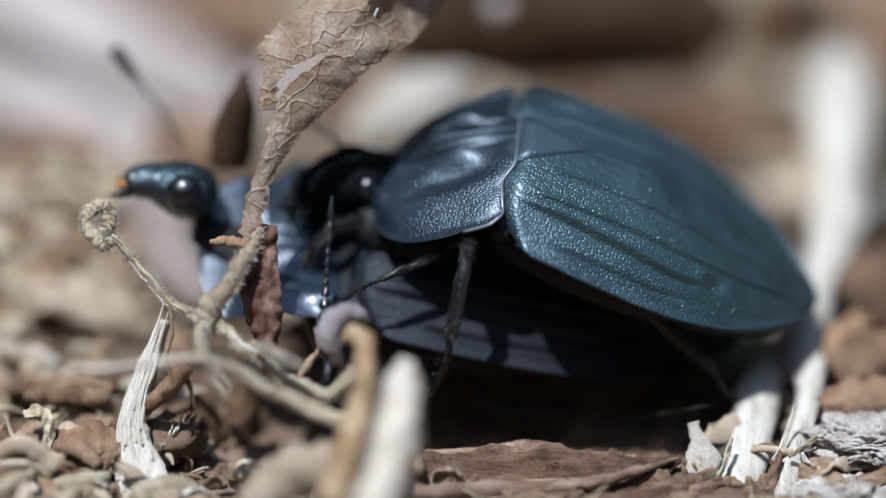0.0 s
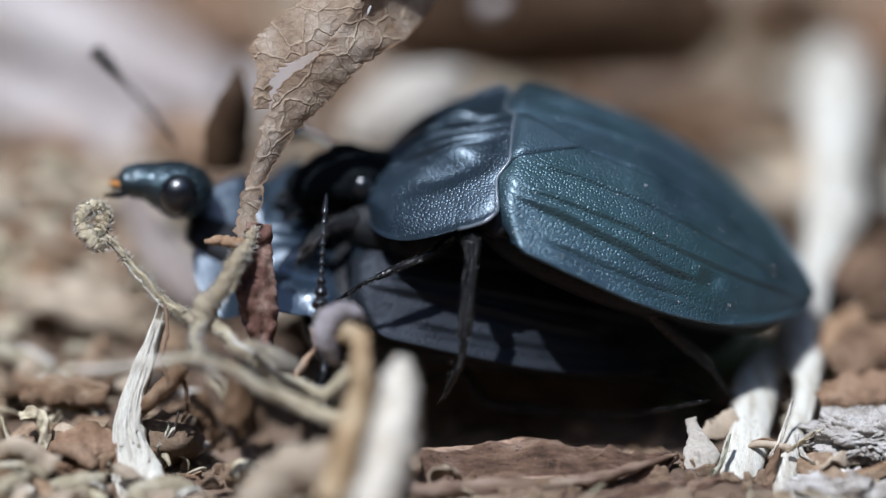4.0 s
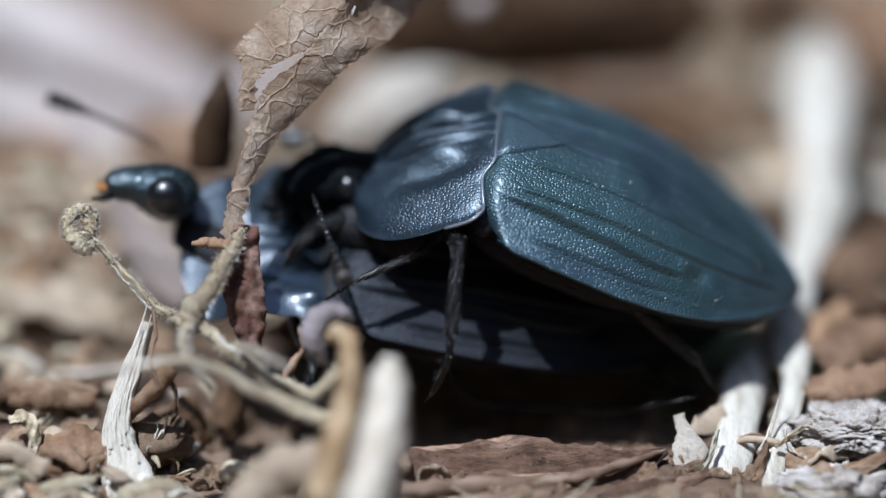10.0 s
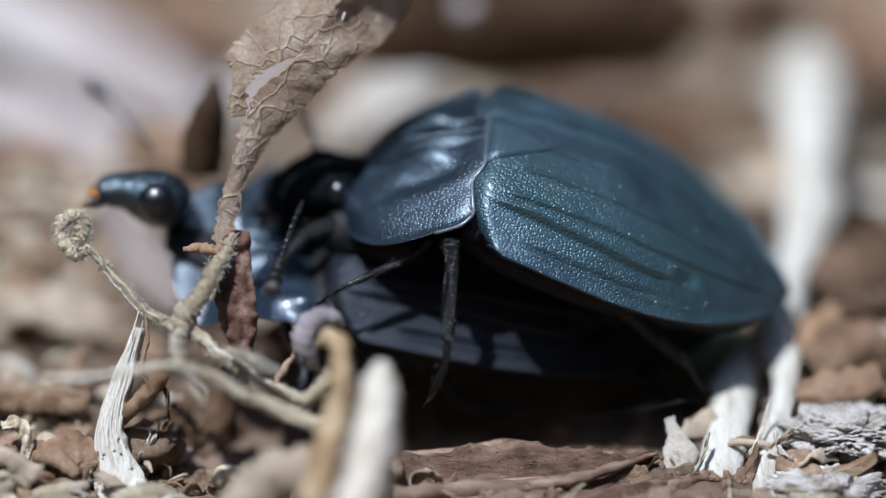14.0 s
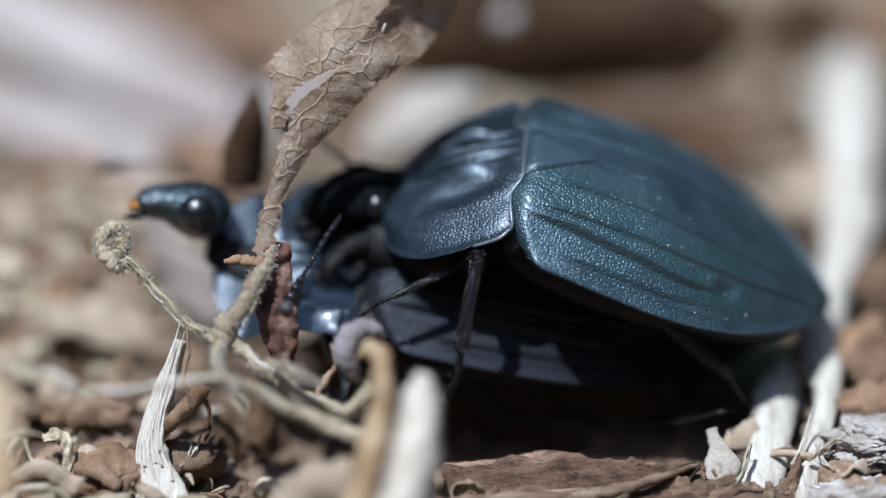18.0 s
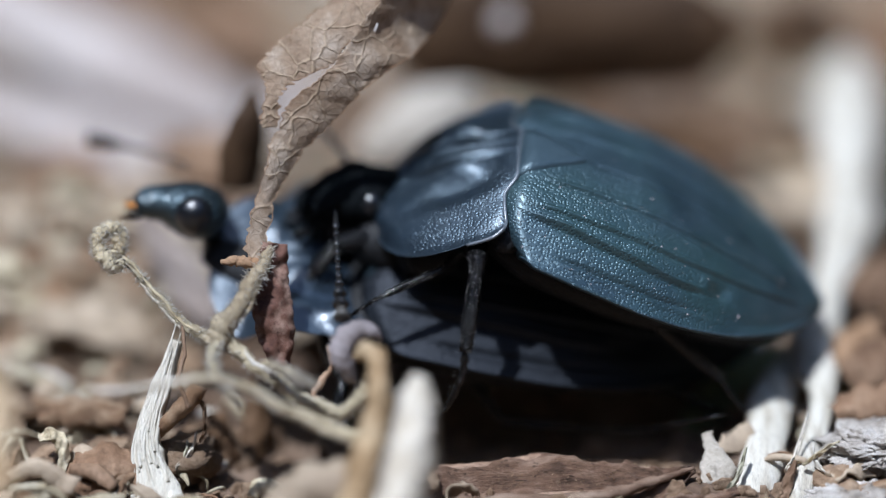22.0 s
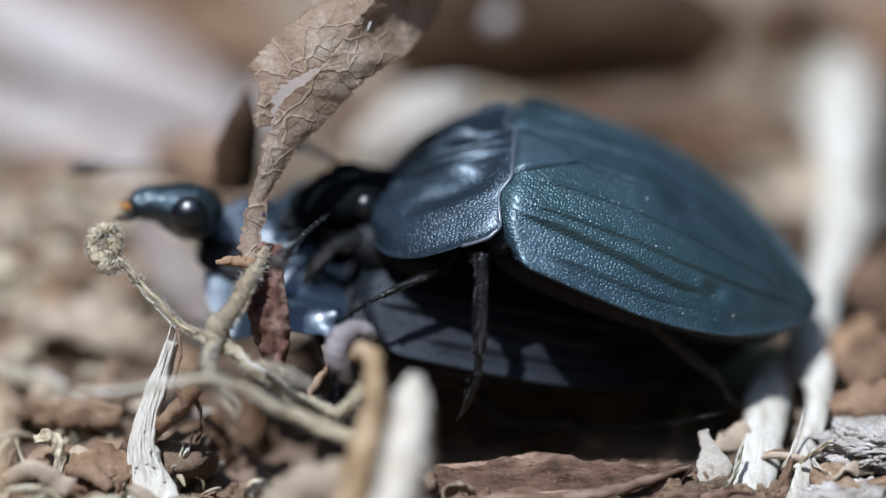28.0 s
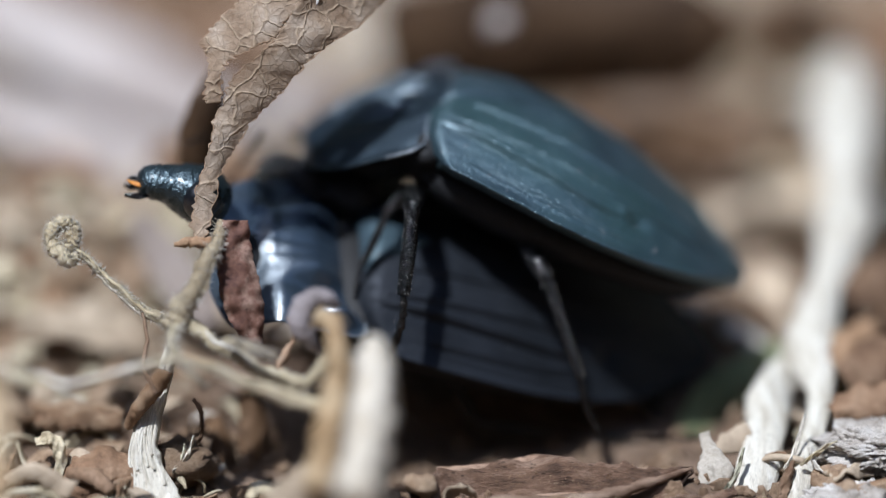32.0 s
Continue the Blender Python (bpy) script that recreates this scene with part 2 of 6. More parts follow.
M_MIDBROWN = plant("mid_brown_leaf", (0.12, 0.066, 0.037), (0.245, 0.148, 0.086), (0.39, 0.265, 0.17), 0.8, relief=0.2, thin=0.15)
M_REDLEAF = plant("red_brown_leaf", (0.055, 0.020, 0.016), (0.18, 0.085, 0.058), (0.46, 0.32, 0.25), 0.45, relief=0.08, spots=0.6)
M_PALELEAF = plant("pale_dry_leaf", (0.38, 0.32, 0.29), (0.56, 0.50, 0.47), (0.70, 0.65, 0.62), 2.0, relief=0.10, thin=0.12)
M_TANLEAF = plant("tan_dry_leaf", (0.34, 0.26, 0.18), (0.52, 0.42, 0.305), (0.66, 0.57, 0.44), 2.0, relief=0.10, thin=0.12)
M_CREAM = plant("cream_dry_leaf", (0.48, 0.42, 0.34), (0.62, 0.57, 0.49), (0.72, 0.68, 0.60), 2.0, relief=0.10, thin=0.12)
M_FLAKE = plant("greyish_cream_flake", (0.30, 0.265, 0.21), (0.46, 0.42, 0.355), (0.58, 0.54, 0.47), 0.7, relief=0.16, spots=0.5)
M_GREENBLADE = plant("dull_green_blade", (0.15, 0.18, 0.09), (0.25, 0.29, 0.15), (0.33, 0.37, 0.22), 1.2, relief=0.10, thin=0.45)
M_TWIG = plant("pale_dry_twig", (0.30, 0.235, 0.14), (0.50, 0.435, 0.295), (0.70, 0.645, 0.50), 0.6, relief=0.18)
M_TWIGBROWN = plant("brown_twig", (0.11, 0.062, 0.035), (0.22, 0.14, 0.085), (0.36, 0.25, 0.17), 0.8, relief=0.12)
M_PETIOLE = plant("grey_tan_petiole", (0.25, 0.19, 0.11), (0.44, 0.36, 0.235), (0.61, 0.53, 0.375), 0.8, (1.0, 1.0, 0.5), relief=0.16, spots=0.25)
M_STRAW = plant("bleached_straw", (0.52, 0.47, 0.39), (0.74, 0.70, 0.61), (0.84, 0.82, 0.76), 0.8, relief=0.14, spots=0.5)
M_STRAWV = plant("bleached_fibrous_straw", (0.48, 0.42, 0.32), (0.79, 0.76, 0.66), (0.89, 0.88, 0.80), 0.6, (3.4, 0.7, 0.4), relief=0.2, spots=0.4, vary=0.05)
M_STRAWGREEN = plant("faded_green_straw", (0.24, 0.235, 0.16), (0.40, 0.39, 0.29), (0.52, 0.51, 0.41), 1.2, relief=0.10)
M_POD = plant("cream_husk", (0.52, 0.44, 0.33), (0.70, 0.64, 0.53), (0.80, 0.76, 0.67), 0.8, (1.8, 1.8, 0.5), relief=0.15, spots=0.25)
M_STALK = plant("tan_stalk", (0.28, 0.175, 0.08), (0.45, 0.33, 0.19), (0.60, 0.50, 0.35), 0.8, relief=0.1, spots=0.2)
M_CURL = plant("grey_lilac_curl", (0.24, 0.21, 0.21), (0.38, 0.34, 0.35), (0.50, 0.46, 0.48), 0.8, relief=0.05, spots=0.1)
M_STONE = plant("pale_crumbly_clod", (0.26, 0.21, 0.165), (0.62, 0.575, 0.52), (0.86, 0.84, 0.80), 0.35, relief=0.32, vary=0.05, rough=0.95)
M_BARK = plant("red_brown_bark", (0.06, 0.040, 0.030), (0.32, 0.195, 0.13), (0.66, 0.47, 0.345), 0.45, (0.5, 1.6, 1.6), relief=0.5, spots=0.7, rough=0.38)
M_ORANGEBARK = plant("orange_bark_edge", (0.17, 0.095, 0.058), (0.34, 0.23, 0.16), (0.53, 0.41, 0.315), 0.5, (0.5, 1.5, 1.5), relief=0.15, spots=0.5, rough=0.6)
M_STUB = plant("orange_brown_stub", (0.16, 0.085, 0.04), (0.31, 0.19, 0.105), (0.48, 0.34, 0.22), 0.5, relief=0.2, spots=0.4)
M_SOIL = plant("dark_litter_soil", (0.075, 0.046, 0.030), (0.20, 0.137, 0.093), (0.38, 0.285, 0.21), 1.8, relief=0.35, spots=0.5, vary=0.0, rough=0.95)
M_CRUMB = plant("soil_crumb", (0.18, 0.105, 0.058), (0.40, 0.275, 0.175), (0.62, 0.475, 0.335), 0.45, relief=0.5, vary=0.4, rough=0.95)
M_CHIP = plant("wood_chip", (0.17, 0.09, 0.046), (0.38, 0.245, 0.145), (0.60, 0.455, 0.31), 0.5, (0.5, 1.5, 1.5), relief=0.45, spots=0.55, vary=0.35)
# for the unseen ring added to darken what the shells reflect
M_SHRUB = plant("unseen_dark_shrub_leaves", (0.010, 0.014, 0.006), (0.028, 0.040, 0.016), (0.060, 0.085, 0.032), 90.0, relief=20.0, vary=0.0)
M_WHITE = plant("white_chalky_speck", (0.62, 0.60, 0.57), (0.78, 0.77, 0.75), (0.84, 0.84, 0.83), 1.0, relief=0.05, spots=0.0, vary=0.0)


# ---- shape helpers (millimetres) ----
def ease(x):
    x = min(1.0, max(0.0, x))
    return x * x * (3 - 2 * x)


def V(p):
    return Vector(p)


def spline(pts, n):
    """n + 1 points along a smooth line through pts (Vectors or tuples of any length)."""
    pts = [np.array(p, float) for p in pts]
    if len(pts) == 2:
        return [pts[0] + (pts[1] - pts[0]) * i / n for i in range(n + 1)]
    ext = [2 * pts[0] - pts[1]] + pts + [2 * pts[-1] - pts[-2]]
    out = []
    for i in range(n + 1):
        u = i / n * (len(pts) - 1)
        k = min(int(u), len(pts) - 2)
        f = u - k
        a, b, c, d = ext[k:k + 4]
        out.append(0.5 * (2 * b + (c - a) * f + (2 * a - 5 * b + 4 * c - d) * f * f + (3 * b - a - 3 * c + d) * f ** 3))
    return out


def grid_faces(bm, rows, close=False, smooth=True):
    """Faces between rows of vertices."""
    for a, b in zip(rows, rows[1:]):
        n = len(a)
        for j in range(n if close else n - 1):
            q = (a[j], a[(j + 1) % n], b[(j + 1) % n], b[j])
            if len(set(q)) == 4:
                f = bm.faces.new(q)
                f.smooth = smooth


def tube(bm, pts, radii, sides=10, n=None, lump=0.0, flat=1.0, seed=0.0, ridges=0):
    """A round or flattened stem through pts with its own radii, lumps and lengthwise ridges."""
    n = n or max(6, 5 * (len(pts) - 1))
    line = spline(pts, n)
    rad = [float(r[0]) for r in spline([(r,) for r in radii], n)]
    rows = []
    side = None
    for i, p in enumerate(line):
        t = Vector(line[min(i + 1, n)] - line[max(i - 1, 0)]).normalized()
        if side is None:
            side = t.cross(Vector((0, 0, 1)))
            if side.length < 0.2:
                side = t.orthogonal()
        side = (side - t * side.dot(t)).normalized()
        up = side.cross(t)
        row = []
        for j in range(sides):
            a = 2 * math.pi * j / sides
            r = max(rad[i], 0.005) * (1 + lump * noise.noise(Vector((seed + j * 0.9, i * 0.55, seed * 0.3 + math.cos(a)))))
            if ridges:
                r *= 1 + 0.13 * math.cos(a * ridges + 0.25 * i) + 0.05 * math.cos(a * 3 - 0.4 * i)
            row.append(bm.verts.new(Vector(p) + (side * math.cos(a) + up * math.sin(a) * flat) * r))
        rows.append(row)
    grid_faces(bm, rows, close=True)
    for row, flip in ((rows[0], True), (rows[-1], False)):
        f = bm.faces.new(row[::-1] if flip else row)
        f.smooth = True
    return line


def ribbon(bm, pts, widths, facing=(0, -0.8, 0.6), curl=0.3, thick=0.08, n=None, m=10, ragged=0.0, wave=0.0, seed=0.0, notch=0.0):
    """A leaf or blade: a band along pts whose middle bulges towards facing by curl times its width; it has thickness and uneven edges."""
    n = n or max(10, 8 * (len(pts) - 1))
    line = spline(pts, n)
    wid = [float(w[0]) for w in spline([(w,) for w in widths], n)]
    face = Vector(facing).normalized()
    top, low = [], []
    for i, p in enumerate(line):
        t = Vector(line[min(i + 1, n)] - line[max(i - 1, 0)]).normalized()
        side = t.cross(face).normalized()
        nor = side.cross(t).normalized()
        r1, r2 = [], []
        for j in range(m + 1):
            u = 2 * j / m - 1
            w = max(wid[i], 0.02) * 0.5
            edge = 1 + ragged * noise.noise(Vector((seed + i * 0.42, math.copysign(3, u) + seed, 0.3))) + 0.5 * ragged * noise.noise(Vector((seed + i * 1.3, math.copysign(7, u), 0.9)))
            if notch:
                edge -= notch * max(0, noise.noise(Vector((seed * 2 + i * 0.25, math.copysign(5, u), 4.0))))
            off = curl * 2 * w * (1 - u * u) + wave * noise.noise(Vector((seed + i * 0.15, u * 1.3, seed)))
            q = Vector(p) + side * (u * w * edge) + nor * off
            q += nor * (0.12 * wave * noise.noise(Vector((seed + i * 0.6, u * 4, seed + 2))))
            r1.append(bm.verts.new(q))
            r2.append(bm.verts.new(q - nor * thick))
        top.append(r1)
        low.append(r2)
    rows = [a + b[::-1] for a, b in zip(top, low)]
    grid_faces(bm, rows, close=True)
    for row in (rows[0][::-1], rows[-1]):
        try:
            bm.faces.new(row)
        except ValueError:
            pass
    return line


def ball(bm, centre, size, turn=None, lump=0.0, sub=2, seed=0.0, freq=1.2):
    """An uneven rounded lump."""
    r = bmesh.ops.create_icosphere(bm, subdivisions=sub, radius=1.0)
    rot = Euler(turn).to_matrix() if turn else Matrix.Identity(3)
    for v in r["verts"]:
        p = v.co.copy()
        k = 1 + lump * (noise.noise(p * freq + Vector((seed, seed * 1.7, -seed))) + 0.45 * noise.noise(p * freq * 3.1 + Vector((seed, 0, seed))) + (0.3 * noise.noise(p * freq * 8 + Vector((0, seed, 1))) if sub > 3 else 0))
        v.co = rot @ Vector((p.x * size[0] * k, p.y * size[1] * k, p.z * size[2] * k)) + Vector(centre)
    for f in bm.faces:
        f.smooth = True


def finish(name, bm, material, origin=None):
    """One mesh object from a bmesh in millimetres."""
    bmesh.ops.recalc_face_normals(bm, faces=bm.faces[:])
    if origin is None:
        xs = [v.co for v in bm.verts]
        lo = min(c.z for c in xs)
        origin = Vector((sum(c.x for c in xs) / len(xs), sum(c.y for c in xs) / len(xs), lo))
    origin = Vector(origin)
    for v in bm.verts:
        v.co = (v.co - origin) * MM
    me = bpy.data.meshes.new(name)
    bm.to_mesh(me)
    bm.free()
    me.materials.append(material)
    ob = new(name, me)
    ob.location = origin * MM
    return ob


def part(name, bm, material, parent, label=""):
    """One mesh under a thing or a part; its coordinates are the parent's."""
    ob = finish(name, bm, material, (0, 0, 0))
    ob.parent = parent
    return tagged(ob, label)


def thing(name, bm, material, label, category, group="", kind="", origin=None):
    return tagged(finish(name, bm, material, origin), label, category, group, kind)


def empty_thing(name, at, label, category, group=""):
    ob = new(name)
    ob.empty_display_size = 0.002
    ob.location = V(at) * MM
    return tagged(ob, label, category, group)


def bms():
    return bmesh.new()


# ---- ground ----
def ground_height(x, y):
    h = 0.9 * noise.noise(Vector((x * 0.09, y * 0.09, 0.0))) + 0.45 * noise.noise(Vector((x * 0.3, y * 0.3, 3.0)))
    h += 0.18 * noise.noise(Vector((x * 0.95, y * 0.95, 7.0)))
    return h - 1.2 - 1.5 * math.exp(-((x - 2.5) / 7.5) ** 4 - ((y - 2.2) / 3.6) ** 4)


def make_ground():
    bm = bms()
    n = 170
    def axis(i):
        u = 2 * i / n - 1
        return 34 * u + 30000 * abs(u) ** 15 * u + 60 * u ** 3
    rows = []
    for i in range(n + 1):
        x = axis(i)
        rows.append([bm.verts.new((x, axis(j) + 12, ground_height(x, axis(j) + 12))) for j in range(n + 1)])
    grid_faces(bm, rows)
    thing("ground", bm, M_SOIL, "dark brown forest soil under dry leaf litter", "ground", kind="structure", origin=(0, 0, 0))


make_ground()


def make_backdrop():
    """Unseen shrubs all round and taller trees on the far side, well away, that close the place above the litter; added
    to keep low sky out of the shells' reflections.
    """
    bm = bms()
    rows = []
    for k, (h, d) in enumerate(((-40, 2600), (300, 2500), (900, 2550), (1500, 2650), (2000, 2700), (2350, 2800))):
        row = []
        for j in range(128):
            a = 2 * math.pi * j / 128
            q = Vector((math.cos(a) * 3, math.sin(a) * 3, h * 0.002))
            tall = 1 + 1.7 * ease((math.sin(a) + 0.1) / 0.8)
            r = d * (1 + 0.12 * noise.noise(q * 2) + 0.05 * noise.noise(q * 7))
            row.append(bm.verts.new((math.cos(a) * r, math.sin(a) * r, h * tall * (1 + (0.30 * noise.noise(q * 1.7) + 0.16 * noise.noise(q * 6) if k > 2 else 0)))))
        rows.append(row)
    grid_faces(bm, rows, close=True)
    thing("backdrop", bm, M_SHRUB, "unseen dark green shrubs and trees added far around the spot", "shrubs", kind="structure", origin=(0, 0, 0))


make_backdrop()


# ---- beetles ----
DROP = 1.7


def elytron_point(s, r, L, W, H, shoulder=0.75):
    """A point of the left wing case: s from base to tip, r from the seam to the edge."""
    if s < 0.4:
        w = W * (1 - 0.10 * (1 - s / 0.4) ** 2)
    else:
        w = W * max(0.0, 1 - ((s - 0.4) / 0.6) ** 2.1) ** 0.76
    if s < 0.08:
        w *= 0.77 + 0.23 * math.sqrt(max(0, 1 - (1 - s / 0.08) ** 2))
    pf = (0.70 + 0.23 * math.sin(math.pi * 0.5 * s / 0.35) ** 0.6) if s < 0.35 else 0.93 * (1 - ((s - 0.35) / 0.72) ** 1.7) + 0.01
    pf = max(pf, 0.04)
    z = H * pf * (1 - r ** 2.3)
    fade = ease((s - 0.05) / 0.1) * ease((0.97 - s) / 0.12)
    # three raised lines with a furrow along their outer side; the third one stands on a step and ends in a knob
    rb3 = 0.60 + 0.20 * min(s, 0.5)
    for rb, k, e in ((0.29, 0.07, 0.95), (0.53, 0.09, 0.95), (rb3, 0.13, 0.60)):
        f = fade * ease((e - s) / 0.05)
        z += k * 0.8 * math.exp(-((r - rb) / 0.016) ** 2) * f
        z -= k * 0.9 * math.exp(-((r - rb - 0.028) / 0.014) ** 2) * f
    z -= 0.09 * ease((r - rb3) / 0.035) * ease((0.92 - r) / 0.18) * ease((s - 0.02) / 0.05) * ease((0.66 - s) / 0.4)
    z -= 0.13 * math.exp(-((r - 0.855) / 0.020) ** 2) * ease((s - 0.12) / 0.10) * ease((0.60 - s) / 0.12)
    z += 0.05 * math.exp(-((r - 0.895) / 0.025) ** 2) * ease((s - 0.10) / 0.10) * ease((0.75 - s) / 0.2)
    z += 0.10 * math.exp(-((s - 0.595) / 0.025) ** 2 - ((r - 0.64) / 0.06) ** 2) - 0.16 * math.exp(-((s - 0.64) / 0.03) ** 2 - ((r - 0.66) / 0.07) ** 2)
    z -= 0.05 * math.exp(-(r / 0.012) ** 2) * ease((s - 0.2) / 0.03)
    if r > 0.87:
        z += 0.22 * ((r - 0.87) / 0.13) ** 1.6
    z += 0.025 * noise.noise(Vector((s * 9, r * 6, 1.0))) + 0.012 * noise.noise(Vector((s * 34, r * 17, 4.0)))
    z -= DROP * s ** 1.65
    k = min(1, max(0, (r - 0.28) / 0.22))
    fore = (0.06 + 0.26 * k * k * (3 - 2 * k) - shoulder * max(0.0, (r - 0.60) / 0.40) ** 2.2) * (1 - s) ** 9
    z -= 0.42 * math.exp(-(s / 0.018) ** 2)
    return Vector((-L * s - 0.06 * L * r * r * (1 - s) * 0.3 + fore, w * r + 0.012, z))


def make_elytron(root, side, L, W, H, name, mat):
    bm = bms()
    rows = []
    ns, nr = 90, 170
    back = 0.75 if side > 0 else 0.1
    for i in range(ns + 1):
        s = (i / ns) ** 0.92 * 0.997
        row = []
        for j in range(nr + 1):
            p = elytron_point(s, j / nr, L, W, H, back)
            row.append(bm.verts.new((p.x, p.y * side, p.z)))
        e = elytron_point(s, 1.0, L, W, H, back)
        for ky, kz in ((0.985, -0.16), (0.93, -0.42), (0.80, -0.50)):
            row.append(bm.verts.new((e.x, e.y * ky * side, e.z + kz)))
        rows.append(row)
    grid_faces(bm, rows)
    case = part(name, bm, mat, root)
    bm = bms()
    edge = [elytron_point(0.012 + 0.975 * i / 40, 1.0, L, W, H, back) for i in range(41)]
    tube(bm, [(p.x, p.y * side, p.z - 0.02) for p in edge], [0.03] + [0.055] * 39 + [0.02], 8, n=120)
    part("rim", bm, mat, case, "thin raised outer rim")
    return case


def make_pronotum(Lp, Wp, Hp, seed, lumps=()):
    """A broad shield with a turned-up rim, shallow dents and fine furrows over the middle."""
    bm = bms()
    nu, nv = 110, 60
    rows = []
    def edge(v):
        w = Wp * (0.965 + 0.035 * math.sin(math.pi * min(1, v / 0.4)))
        if v > 0.30:
            w = Wp * (0.30 + 0.70 * max(0, 1 - ((v - 0.30) / 0.70) ** 2.6) ** 0.62)
        if v < 0.10:
            w *= 0.93 + 0.07 * math.sqrt(1 - (1 - v / 0.10) ** 2)
        return w
    for i in range(nv + 1):
        v = i / nv
        row = []
        for j in range(nu + 1):
            u = 2 * j / nu - 1
            y = u * edge(v) * ((1 - 0.42 * ease((v - 0.4) / 0.3)) if lumps and u < 0 else 1)
            a = abs(u)
            k = min(1, max(0, (a - 0.34) / 0.26))
            c = a if lumps else abs(u + 0.28 * (1 - u * u))
            x = Lp * v - (0.86 - 0.52 * k * k * (3 - 2 * k)) * (1 - v)
            z = Hp * (0.72 + 0.28 * math.sin(math.pi * (0.15 + 0.75 * v))) * (1 - a ** 2.2) * ((1 - 0.65 * min(1, max(0, (v - 0.40) / 0.35))) if lumps else 1) - 0.35 * v * v
            z += 0.22 * math.exp(-((v - 0.36) / 0.16) ** 2 - ((c - 0.36) / 0.11) ** 2)
            z -= 0.20 * math.exp(-((v - 0.42) / 0.22) ** 2 - ((c - 0.56) / 0.11) ** 2)
            z -= 0.14 * math.exp(-((v - 0.17) / 0.09) ** 2 - ((c - 0.34) / 0.13) ** 2)
            z += (0.04 if lumps else 0.30) * math.sin(c * 38 + 2.5 * v + 0.8 * math.sin(9 * v)) * math.exp(-((c - 0.13) / 0.16) ** 2) * math.exp(-((v - 0.50) / 0.27) ** 2)
            if lumps and u > 0:
                for lv, la, lw, lh in lumps:
                    z += lh * math.exp(-((v - lv) / lw) ** 2 - ((a - la) / (lw * 1.1)) ** 2)
            if lumps:
                z -= 0.42 * y * ease((v - 0.55) / 0.25)
                z += 0.10 * math.exp(-((v - 0.66) / 0.035) ** 2) * (1 - a) - 0.85 * ease((0.62 - v) / 0.55) * (1 - a * a)
            if a > 0.88:
                z += 0.20 * ((a - 0.88) / 0.12) ** 1.5 * (max(0.0, 1 - 1.8 * v) if lumps else 1)
            z += 0.03 * noise.noise(Vector((u * 5 + seed, v * 4, seed)))
            row.append(bm.verts.new((x, y, z)))
        rows.append(row)
    # turned-under edge, all round
    rim = [r[0] for r in rows] + rows[-1][1:-1] + [r[-1] for r in rows[::-1]] + rows[0][-2:0:-1]
    back = [r[-1].co.copy() for r in rows[16::-4]] + [v.co.copy() for v in rows[0][::-3]] + [r[0].co.copy() for r in rows[4:17:4]]
    grid_faces(bm, rows)
    prev = rim
    for k, dz in ((0.985, -0.12), (0.90, -0.30), (0.70, -0.35)):
        cur = [bm.verts.new((v.co.x * k + (1 - k) * Lp * 0.45, v.co.y * k, v.co.z + dz * 0.5)) for v in prev]
        grid_faces(bm, [prev, cur], close=True)
        prev = cur
    return bm, back


def bristles(bm, a, b, count, length, rad, rng, spread=1.0, off=0.0):
    """Short hairs standing off a limb from a to b."""
    a, b = V(a), V(b)
    axis = (b - a).normalized()
    for i in range(count):
        f = (i + 0.5) / count
        o = a.lerp(b, f)
        side = axis.orthogonal().normalized()
        side.rotate(Matrix.Rotation(rng.uniform(0, 6.28), 3, axis))
        tip = o + side * (off + length * spread * rng.uniform(0.5, 1.3)) + axis * length * 0.9
        o = o + side * off * 0.9
        tube(bm, [o, tip], [rad, rad * 0.3], sides=3, n=1)


def make_leg(root, hip, knee, ankle, toes, rng, thick=0.30, name="leg", hairy=1.0):
    """A leg: femur, with tibia and tarsus hung on it. Joints in the beetle's own space."""
    bm = bms()
    h, k, a = V(hip), V(knee), V(ankle)
    tube(bm, [h, h.lerp(k, 0.4), h.lerp(k, 0.85), k], [thick * 0.6, thick, thick * 0.85, thick * 0.5], 10, lump=0.1)
    femur = part(name, bm, M_LEG, root, "black bristly leg")
    bm = bms()
    tube(bm, [k, k.lerp(a, 0.15), k.lerp(a, 0.6), a], [thick * 0.62, thick * 0.58, thick * 0.66, thick * 0.5], 10, lump=0.08, ridges=5, n=24)
    part("tibia", bm, M_LEG, femur)
    bm = bms()
    bristles(bm, k, a, int(80 * hairy), 0.09, 0.014, rng, spread=0.5, off=thick * 0.58)
    bristles(bm, h.lerp(k, 0.4), k, int(40 * hairy), 0.08, 0.012, rng, off=thick * 0.75)
    bristles(bm, a, V(toes[-1]), int(14 * hairy), 0.07, 0.010, rng, off=thick * 0.3)
    tagged(part("bristles", bm, M_HAIR, femur, "short stiff hairs, paled to look glinting"), kind="stuff")
    line = spline([a] + [V(t) for t in toes], 15)
    for i in range(5):
        bm = bms()
        p, q = V(line[3 * i]), V(line[3 * i + 3])
        tube(bm, [p, p.lerp(q, 0.6), q], [thick * 0.22, thick * 0.34, thick * 0.40 if i < 4 else 0.08], 8, n=6)
        part("tarsal_segment", bm, M_LEG, femur)
    d = (V(line[15]) - V(line[12])).normalized()
    side = d.orthogonal().normalized()
    for s in (-1, 1):
        bm = bms()
        o = V(line[15])
        tube(bm, [o, o + d * 0.22 + side * 0.10 * s, o + d * 0.36 + side * 0.16 * s - Vector((0, 0, 0.10))], [0.05, 0.035, 0.008], 6)
        part("claw", bm, M_LEG, femur)
    return femur


